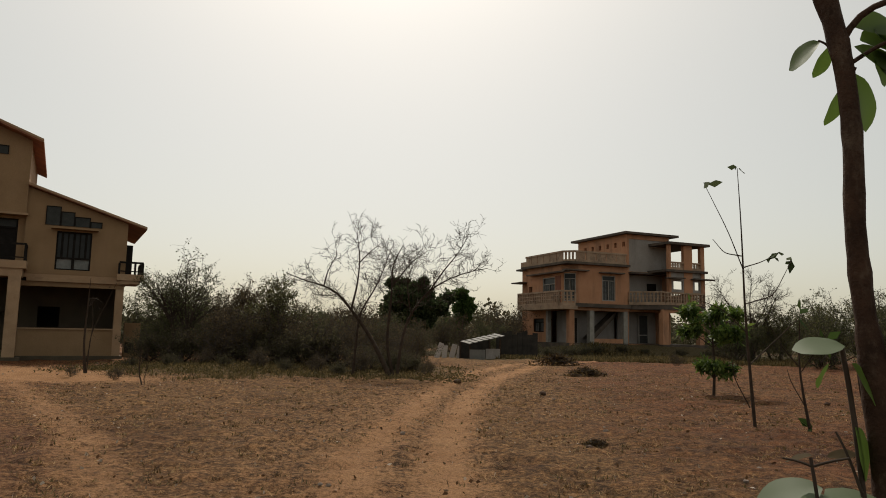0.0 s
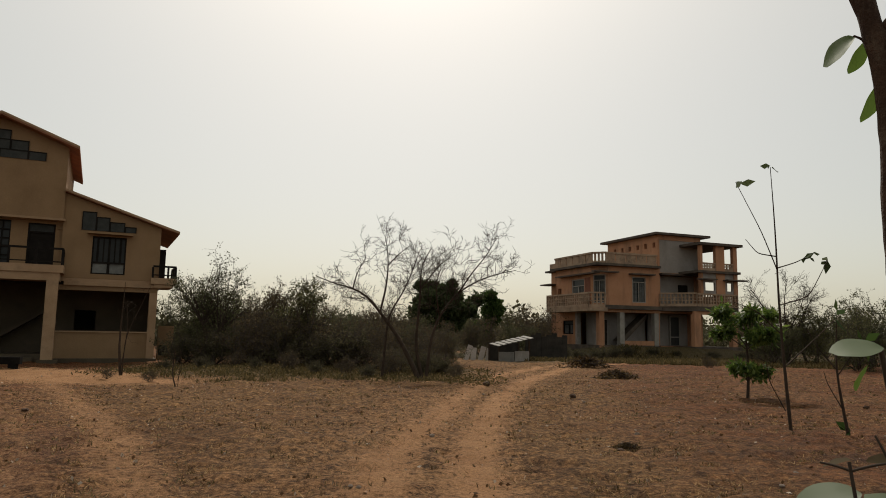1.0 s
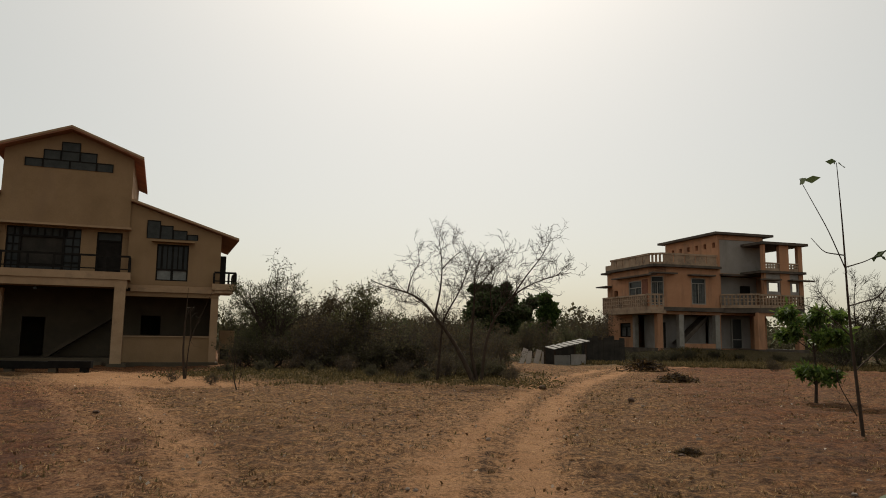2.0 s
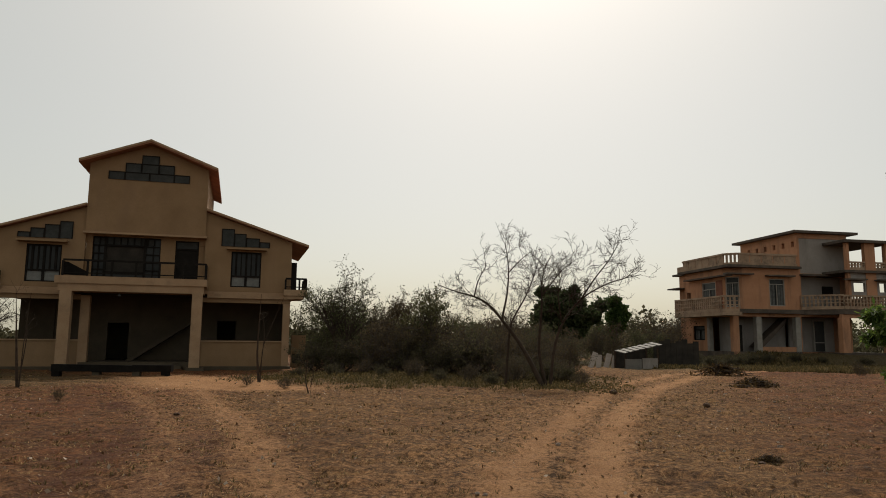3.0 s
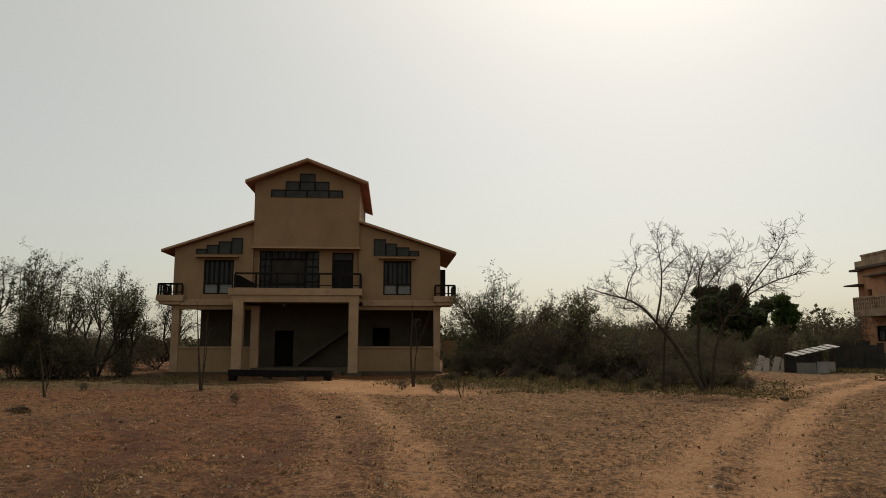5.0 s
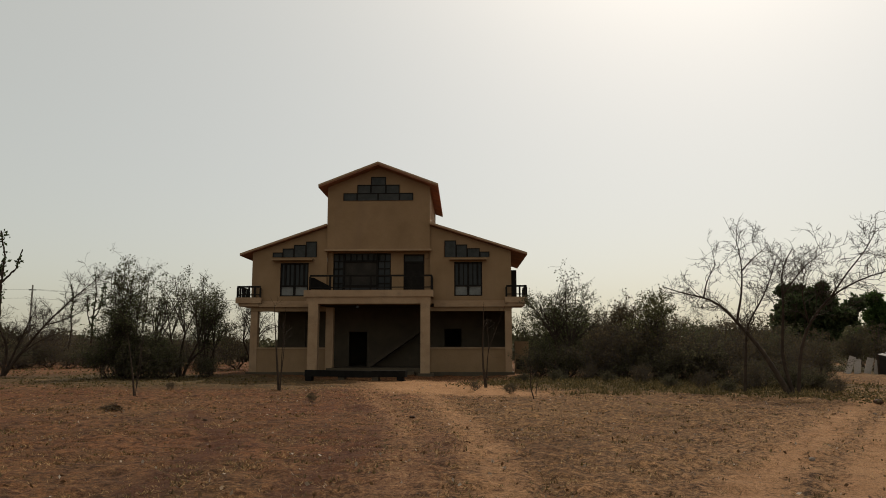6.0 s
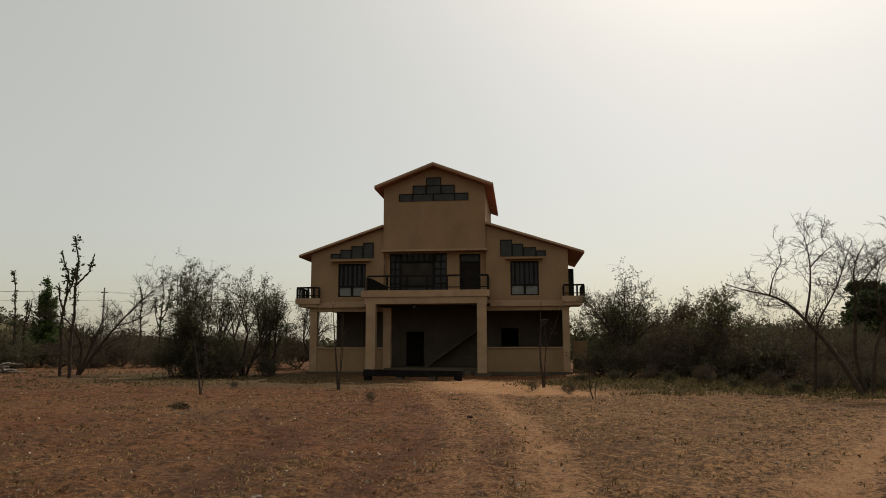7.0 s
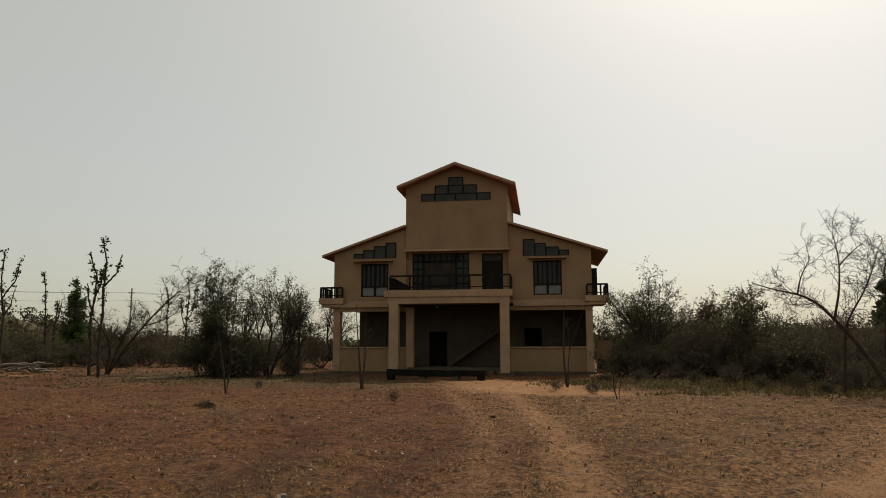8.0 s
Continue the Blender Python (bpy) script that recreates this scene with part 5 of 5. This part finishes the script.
sapling("tall_sapling", 5.4, 12.5, "tall thin bare sapling with a few wilted leaves", [
    [(0, 0, -0.05), (-0.06, 0, 0.9), (-0.12, 0, 2.1), (-0.12, 0, 2.95), (-0.14, 0, 3.8), (-0.17, 0, 4.55)],
    [(-0.12, 0, 2.7), (-0.35, 0.05, 3.4), (-0.75, 0.1, 4.3)], [(-0.12, 0, 2.75), (0.2, 0, 2.85), (0.52, 0, 3.02)], [(-0.12, 0, 2.1), (0.4, 0, 2.25), (0.75, 0, 2.9)],
    [(-0.05, 0, 1.05), (0.5, -0.1, 1.6), (0.85, -0.1, 1.95)], [(-0.1, 0, 1.6), (-0.5, 0, 2.0), (-0.9, 0, 2.15)], [(-0.12, 0, 2.95), (-0.45, 0, 3.0), (-0.65, 0, 3.25)], [(-0.08, 0, 0.3), (-0.3, 0.1, 0.8), (-0.35, 0.1, 1.3)]],
    0.033, [(-0.17, 0, 4.55), (-0.75, 0.1, 4.28), (0.52, 0, 3.02), (0.40, 0, 2.96), (0.75, 0, 2.9)], 61, 0)
sapling("young_sapling", 6.0, 11.8, "small bare young sapling on red earth", [
    [(0, 0, -0.05), (-0.1, 0, 0.6), (-0.15, 0, 1.1), (-0.1, 0, 1.9)], [(-0.12, 0, 1.0), (-0.45, 0, 1.4), (-0.6, 0, 1.7)], [(-0.12, 0, 0.95), (0.1, 0, 1.25), (0.3, 0, 1.6)], [(-0.08, 0, 0.4), (-0.3, 0, 0.8), (-0.35, 0, 1.0)]],
    0.03, [(0.3, 0, 1.5), (0.32, 0.05, 1.4), (-0.1, 0, 1.9), (0.02, 0, 0.05)], 62, 0, "leaf_green", 0.14)
for x, y, hh, sd in ((-11.8, 23.4, 3.1, 63), (-17.0, 18.2, 3.0, 64), (-18.6, 13.8, 1.9, 65), (-8.2, 19.4, 1.1, 66), (-30.0, 20.5, 1.3, 67), (10.5, 18.0, 2.6, 68), (12.6, 21.0, 2.0, 69)):
    r = np.random.default_rng(sd)
    lean = r.normal(0, 0.25, 2)
    sapling("bare_sapling", x, y, "thin bare many-stemmed sapling on the field", [
        [(0, 0, -0.05), (-0.12, 0, hh * 0.3), (-0.22 + lean[0], 0, hh)], [(0.05, 0, -0.05), (0.08, 0, hh * 0.4), (0.25 + lean[1], 0, hh * 0.95)], [(0, 0.05, hh * 0.1), (0.1, 0.1, hh * 0.5), (0.0, 0.1, hh * 0.8)]],
        0.042 * hh / 3 + 0.008, [], sd, 2)

# leafy young mango on the field
r = np.random.default_rng(71)
m_l = [limb([(0, 0, -0.05), (0.05, 0, 0.7), (0.0, 0, 1.6), (0, 0, 2.2)], 0.045, 0.015, 8)]
for a_, z_, w_ in ((0.3, 0.45, 0.5), (2.2, 0.5, 0.45), (4.2, 0.5, 0.5), (0.9, 1.3, 0.75), (2.6, 1.4, 0.85), (3.7, 1.5, 0.8), (5.2, 1.35, 0.75), (1.6, 1.9, 0.6), (4.6, 1.9, 0.6), (0.1, 1.9, 0.65), (3.1, 1.9, 0.7)):
    m_l.append(limb([(0, 0, z_ * 0.9), (math.cos(a_) * w_ * 0.6, math.sin(a_) * w_ * 0.6, z_ + 0.25), (math.cos(a_) * w_, math.sin(a_) * w_, z_ + 0.28)], 0.018, 0.006, 6))
t = thing("young_mango", at(7.1, 18.9), "young mango tree with shiny leaves in two tiers", "tree")
ev, ou = sprout(r, m_l[1:], 1, (7.0,), (0.28,), up=0.2, start=0.35)
part("trunk", tubes_mesh("trunk", m_l[:1]), "bark", t)
tagged(part("brushwood", tubes_mesh("brushwood", m_l[1:] + ev[len(m_l) - 1:]), "bark", t), kind="stuff")
part("crown", leaves_mesh("crown", r, along(r, ou, 3200, 0.06), 0.06, 3.0, 0.5), "leaf_bright", t)


# ---- the tree close to the camera ----
def broad_leaf(b_name, parent, base, way, length, width, up=(0, 0, 1), material="leaf_bright", cup=0.12):
    """One broad blunt leaf with a midrib fold."""
    d = Vector(way).normalized()
    s = d.cross(Vector(up)).normalized()
    n_ = s.cross(d)
    v, f, N = [], [], 9
    for i in range(N + 1):
        u = i / N
        w = 1.25 * width * (math.sin(math.pi * u ** 0.9) ** 0.6) * (0.8 + 0.4 * u) / 2 if 0 < i < N else 0.004
        p = Vector(base) + d * length * u - n_ * (length * 0.18 * u * u)
        wav = 0.0015 * math.sin(i * 1.3)
        for k in (-1, -0.5, 0, 0.5, 1):
            v.append(tuple(p + s * w * k + n_ * (abs(k) * cup * w + wav * abs(k))))
    for i in range(N):
        for k in range(4):
            q = i * 5 + k
            f.append((q, q + 1, q + 6, q + 5))
    me = bpy.data.meshes.new(b_name)
    me.from_pydata(v, [], f)
    me.polygons.foreach_set("use_smooth", [True] * len(me.polygons))
    return part(b_name, me, material, parent)


NX, NY = 1.513, 2.592
near = thing("broad_leaved_tree", pose(NX, NY, 0), "slim red-brown trunk with broad green leaves", "tree")
# sideways is across the view, towards the right
SX, SY = 0.866, -0.5
def off(s, z, back=0.0):
    return (SX * s + 0.5 * back, SY * s + 0.866 * back, z)


tr = smooth_line([off(0.10, -0.15), off(0.08, 0.6), off(0.058, 1.11), off(0.035, 1.41), off(0.012, 1.67), off(0.0, 1.92), off(0.010, 2.25), off(-0.006, 2.54), off(-0.054, 2.82), off(-0.13, 3.4)], 60)
rad = np.interp(tr[:, 2], [-0.15, 0.8, 1.4, 1.55, 1.9, 2.25, 2.6, 2.85, 3.4], [0.085, 0.066, 0.062, 0.046, 0.046, 0.043, 0.045, 0.048, 0.03])
rn = np.random.default_rng(81)
for zk in (0.6, 0.95, 1.25, 1.5, 1.76, 2.02, 2.3, 2.62):
    rad = rad + 0.009 * np.exp(-((tr[:, 2] - zk) / 0.022) ** 2)
rad = 0.8 * rad * (1 + rn.normal(0, 0.02, len(rad)))
part("trunk", tubes_mesh("trunk", [(tr, rad)], 14), "near_bark", near)
part("side_stem", tubes_mesh("side_stem", [limb([off(-0.022, 2.64), off(-0.07, 2.76), off(-0.10, 2.9), off(-0.12, 3.2)], 0.018, 0.027, 10)], 10), "near_bark", near)
part("side_stem", tubes_mesh("side_stem", [limb([off(0.07, 1.25), off(0.125, 1.6), off(0.17, 2.0)], 0.026, 0.018, 8)], 10), "near_bark", near)
for line, ra, rb_ in (([off(-0.01, 2.64), off(0.05, 2.75), off(0.2, 2.78), off(0.5, 2.80)], 0.014, 0.009), ([off(0.0, 2.54), off(0.1, 2.60), off(0.3, 2.66)], 0.009, 0.006), ([off(-0.03, 2.56), off(-0.06, 2.64), off(-0.09, 2.66)], 0.006, 0.004), ([off(-0.10, 2.93), off(-0.2, 3.02), off(-0.33, 3.03)], 0.007, 0.004), ([off(0.0, 2.46), off(0.03, 2.53)], 0.006, 0.005)):
    part("branch", tubes_mesh("branch", [limb(line, ra, rb_, 10)], 7), "near_bark", near)
for s, z, ws, wz, wb, ln, wd in ((-0.085, 2.66, -0.8, -0.35, 0.3, 0.15, 0.10), (-0.05, 2.64, -0.35, -0.8, 0.3, 0.13, 0.06), (0.03, 2.51, 0.25, -0.9, 0.2, 0.22, 0.12), (-0.01, 2.48, -0.3, -0.9, 0.4, 0.17, 0.08),
                              (0.05, 2.64, 0.7, 0.1, 0.4, 0.2, 0.13), (0.09, 2.6, 0.35, -0.8, 0.3, 0.15, 0.11), (0.17, 2.63, 0.5, -0.6, 0.2, 0.17, 0.12), (0.16, 2.78, 0.6, 0.5, 0.2, 0.16, 0.10), (0.03, 2.62, 0.8, -0.5, 0.2, 0.2, 0.13), (0.03, 2.70, 0.6, 0.15, 0.4, 0.2, 0.12), (0.08, 2.6, 0.5, -0.6, 0.3, 0.17, 0.13), (0.2, 2.66, 0.6, -0.1, 0.3, 0.2, 0.14), (0.3, 2.62, 0.5, -0.3, 0.4, 0.18, 0.12), (0.25, 2.74, 0.1, 0.7, 0.3, 0.15, 0.09), (-0.33, 3.03, -0.4, -0.7, 0.2, 0.12, 0.06), (0.1, 2.66, 0.4, -0.2, 0.8, 0.16, 0.12)):
    broad_leaf("leaf", near, off(s, z, 0.02), off(ws, wz, wb), ln, wd, (0.3, -0.8, 0.5))
shoot = thing("broad_leaved_shoot", pose(NX, NY, 0), "young shoot with broad glossy green leaves", "sapling")
part("stem", tubes_mesh("stem", [limb([off(0.06, -0.1, -0.1), off(0.0, 0.7, -0.1), off(-0.02, 1.06, -0.08), off(-0.04, 1.35, -0.08), off(-0.06, 1.48, -0.08)], 0.012, 0.009, 12), limb([off(-0.02, 0.98, -0.1), off(-0.06, 1.12, -0.12), off(-0.09, 1.18, -0.1)], 0.006, 0.004, 6),
     limb([off(-0.10, -0.1, -0.15), off(-0.14, 0.6, -0.15), off(-0.145, 0.98, -0.15), off(-0.17, 1.09, -0.15)], 0.009, 0.006, 8), limb([off(-0.165, 1.06, -0.15), off(-0.12, 1.08, -0.15), off(-0.05, 1.10, -0.15)], 0.005, 0.004, 5), limb([off(-0.165, 1.06, -0.15), off(-0.21, 1.075, -0.15), off(-0.26, 1.08, -0.15)], 0.005, 0.004, 5)], 7), "twig", shoot)
for s, z, ws, wz, wb, ln, wd, mt in ((-0.05, 1.48, -0.75, 0.05, -0.3, 0.17, 0.10, "leaf_sheen"), (-0.03, 1.42, 0.5, -0.7, 0.3, 0.17, 0.11, "leaf_bright"), (-0.03, 1.20, 0.3, -0.9, 0.3, 0.2, 0.13, "leaf_bright"), (-0.10, 1.42, -0.5, -0.7, 0.4, 0.11, 0.06, "leaf_bright"),
                              (-0.14, 0.98, -0.9, -0.25, -0.2, 0.24, 0.15, "leaf_sheen"), (-0.13, 0.98, 0.7, -0.2, -0.4, 0.25, 0.17, "leaf_sheen"), (-0.14, 0.96, 0.2, -0.3, -0.9, 0.24, 0.16, "leaf_sheen"), (-0.17, 1.09, -0.8, -0.15, 0.3, 0.10, 0.05, "leaf_dry"), (-0.12, 1.09, 0.6, 0.2, 0.2, 0.10, 0.04, "leaf_dry")):
    broad_leaf("leaf", shoot, off(s, z, -0.1), off(ws, wz, wb), ln, wd, (0.1, -0.5, 0.85), mt, 0.05)

# ---- logs, clods, poles, far woods ----
rl = random.Random(17)
for i in range(16):
    ln = rl.uniform(0.4, 1.0)
    lg = thing("felled_branch", pose(-43.2 + rl.uniform(-0.7, 0.7), 18.3 + rl.uniform(-1.0, 1.0), 0.07 + 0.03 * i, rl.uniform(-6, 6), rl.uniform(-8, 8), 64 + rl.uniform(-70, 70)), "pale crooked branch in a felled heap", "branch", "felled branches")
    part("wood", tubes_mesh("wood", [limb([(-ln, 0, 0), (-ln * 0.3, rl.uniform(-0.15, 0.15), rl.uniform(0, 0.12)), (ln * 0.4, rl.uniform(-0.2, 0.2), 0.05), (ln, rl.uniform(-0.2, 0.2), rl.uniform(-0.05, 0.12))], 0.075, 0.03, 9)], 7), "dead_wood", lg)


def lump(name, x, y, size, material, label, seed):
    bm = bmesh.new()
    bmesh.ops.create_icosphere(bm, subdivisions=2, radius=1)
    rs = random.Random(seed)
    for v in bm.verts:
        v.co = Vector((v.co.x * size, v.co.y * size * 0.8, v.co.z * size * 0.6)) * rs.uniform(0.75, 1.2)
    me = bpy.data.meshes.new(name)
    bm.to_mesh(me)
    bm.free()
    me.materials.append(MAT[material])
    ob = new(name, me)
    ob.matrix_world = at(x, y) @ pose(0, 0, size * 0.35)
    tagged(ob, label, "clod" if name == "earth_clod" else "stone", group=name)


for i, (x, y, s) in enumerate(((3.08, 9.55, 0.07), (2.0, 9.9, 0.05), (2.5, 18.2, 0.09), (5.1, 11.0, 0.05), (-8.0, 12.5, 0.06), (-11.5, 10.2, 0.05), (0.4, 22.5, 0.12), (8.8, 16.5, 0.07))):
    lump("earth_clod", x, y, s, "clod", "dark clod of earth on the field", i)
rs = random.Random(9)
for i in range(60):
    a, d_ = radians(rs.uniform(-78, 34)), rs.uniform(6, 34)
    lump("field_stone", math.sin(a) * d_, math.cos(a) * d_, rs.uniform(0.015, 0.05), "stone", "small grey stone on dry earth", 100 + i)

POLES = [(-65.2, 37.0, 7.1), (-72.0, 12.0, 7.1), (-52.0, 66.0, 7.1)]
for x, y, hh in POLES:
    po = thing("utility_pole", pose(x, y, 0, 0, 0, 40), "slim concrete utility pole with crossarm", "pole", "utility poles")
    part("shaft", tubes_mesh("shaft", [limb([(0, 0, -0.3), (0, 0, hh * 0.5), (0, 0, hh)], 0.12, 0.07, 4)], 8), "concrete", po)
    part("crossarm", B().box(-0.3, 0.3, -0.04, 0.04, hh - 0.5, hh - 0.43), "frame", po)
wr = thing("power_line", pose(0, 0, 0), "thin sagging power line wires", "wire")
for a, b in ((POLES[1], POLES[0]), (POLES[0], POLES[2])):
    for k_, dz in ((-0.5, -0.4), (0.5, -0.4), (0, -1.2)):
        part("wire", tubes_mesh("wire", [(np.array([(a[0] + (b[0] - a[0]) * u + k_ * 0.8, a[1] + (b[1] - a[1]) * u + k_ * 0.5, a[2] + dz - 1.6 * u * (1 - u)) for u in np.linspace(0, 1, 13)]), np.full(13, 0.009))], 4), "wire", wr)


def far_woods():
    """Uneven scrub woods all round the field, as one mass of leaf clumps."""
    r = np.random.default_rng(91)
    pts, sz = [], []
    for _ in range(1100):
        a = math.radians(r.uniform(-100, 60))
        d_ = r.uniform(68, 190)
        x, y = math.sin(a) * d_, math.cos(a) * d_
        hh = r.uniform(1.6, 4.2) * (1 + 0.25 * math.sin(a * 9)) * (1.15 if a > -0.35 else 0.75)
        w = hh * r.uniform(0.5, 0.9)
        n_ = 260
        u = r.normal(0, 1, (n_, 3))
        u /= np.linalg.norm(u, axis=1)[:, None]
        q = u * (r.random(n_) ** 0.4)[:, None] * np.array([w, w, hh * 0.55]) * r.uniform(0.7, 1.15, (n_, 1)) + np.array([x, y, hh * 0.5])
        q[:, 2] = np.maximum(q[:, 2], 0.05) + rise(np.array(x), np.array(y))
        pts.append(q)
    ob = new("far_woods", leaves_mesh("far_woods", r, np.concatenate(pts), 0.34, 1.3))
    ob.data.materials.append(MAT["leaf_far"])
    tagged(ob, "hazy green scrub woods along the far edge of the field", "woods", kind="stuff")


far_woods()


# ---- dry grass and litter ----
def blades(name, n, seed, spread_a, d0, d1, h0, h1, material, label, avoid=0.35, width=0.006, tuft=5):
    r = np.random.default_rng(seed)
    a = np.radians(r.uniform(*spread_a, n))
    d_ = d0 + (d1 - d0) * r.random(n) ** 1.1
    x, y = np.sin(a) * d_, np.cos(a) * d_
    wear = np.zeros(n)
    for line, w, amount in TRACKS:
        wear = np.maximum(wear, amount * np.exp(-(track_distance(x, y, line) / w) ** 2))
    lump_ = np.sin(x * 1.3 + 2 * np.sin(y * 0.7)) * np.sin(y * 1.1 + 1.5 * np.sin(x * 0.9)) + r.normal(0, 0.5, n)
    keep = (wear < avoid * r.random(n) * 2) & (lump_ > -0.4)
    hu, hv = (x + 21.57) * 0.878 + (y - 30.26) * 0.479, -(x + 21.57) * 0.479 + (y - 30.26) * 0.878
    keep &= ~((np.abs(hu) < 7.3) & (hv > -1.5))
    x, y = np.repeat(x[keep], tuft), np.repeat(y[keep], tuft)
    m = len(x)
    x, y = x + r.normal(0, 0.03, m), y + r.normal(0, 0.03, m)
    z = rise(x, y) - 0.01
    h = r.uniform(h0, h1, m)
    t = r.uniform(0, 2 * np.pi, m)
    lean = np.where(h < 0.035, r.uniform(0.02, 0.09, m), r.uniform(0.3, 1.2, m) * h)
    w = width * (0.6 + np.hypot(x, y) / 14)
    p = np.stack([x, y, z], 1)
    side = np.stack([-np.sin(t) * w, np.cos(t) * w, 0 * w], 1)
    tip = p + np.stack([np.cos(t) * lean, np.sin(t) * lean, h], 1)
    v = np.stack([p - side, p + side, tip + side * 0.3, tip - side * 0.3], 1).reshape(-1, 3)
    ob = new(name, quad_mesh(name, v, np.arange(m * 4).reshape(-1, 4)))
    ob.data.materials.append(MAT[material])
    tagged(ob, label, "grass", kind="stuff")


blades("dry_grass", 45000, 101, (-80, 36), 5.0, 36, 0.012, 0.03, "straw", "short dry straw grass on red earth", width=0.004)
blades("grass_tufts", 1300, 107, (-80, 36), 5.5, 36, 0.02, 0.05, "tuft", "dark tufts of dead grass on red earth", 0.15, 0.004, 14)
blades("sparse_weeds", 6000, 102, (-80, 36), 6.0, 40, 0.01, 0.05, "weed", "sparse grey-green weeds on red earth")
blades("field_edge_grass", 2200, 103, (-27, -1), 22.5, 29, 0.02, 0.16, "weed", "tall dry grass at the thicket edge", 0.2, 0.008)
blades("house_front_grass", 7000, 104, (4, 27), 43, 54, 0.05, 0.28, "weed", "rough green-brown grass before the far house", 0.6, 0.008)
blades("west_grass", 5000, 105, (-80, -44), 29, 62, 0.015, 0.09, "weed", "dull dry grass beside the gabled house", 0.4, 0.008)


def litter(n, seed):
    r = np.random.default_rng(seed)
    a, d_ = np.radians(r.uniform(-80, 36, n)), 5 + 25 * r.random(n) ** 1.3
    x, y = np.sin(a) * d_, np.cos(a) * d_
    p = np.stack([x, y, rise(x, y) + 0.012], 1)
    ob = new("leaf_litter", leaves_mesh("leaf_litter", r, p, 0.035, 1.6))
    ob.data.materials.append(MAT["litter"])
    tagged(ob, "scattered dry leaves and pale scraps on the ground", "litter", kind="stuff")


def brush_litter(n, seed):
    """Fallen leaves and broken twigs in uneven drifts along the foot of the thicket."""
    r = np.random.default_rng(seed)
    hubs = np.stack([r.uniform(-13.5, 0.5, 170), r.uniform(22.5, 31.0, 170)], 1)
    hubs = hubs[hubs[:, 1] > 27.5 + 0.42 * (hubs[:, 0] + 1)[:] * -0.25 - 4.5]
    h = hubs[r.integers(0, len(hubs), n)] + r.normal(0, 0.42, (n, 2))
    x, y = h[:, 0], h[:, 1]
    p = np.stack([x, y, rise(x, y) + r.random(n) ** 2 * 0.10], 1)
    ob = new("brush_litter", leaves_mesh("brush_litter", r, p, 0.045, 2.2))
    ob.data.materials.append(MAT["weed"])
    tagged(ob, "drifts of dead leaves and twigs below the thicket", "litter", kind="stuff")


litter(3500, 111)
brush_litter(16000, 112)
for k_ in kinds:
    k_.matrix_world = at(*{0: (-17.6, 42.0), 1: (-10.4, 34.8), 2: (-15.0, 42.5), 3: (-5.0, 28.6), 4: (-9.4, 29.8), 5: (-8.6, 39.0)}[kinds.index(k_)])
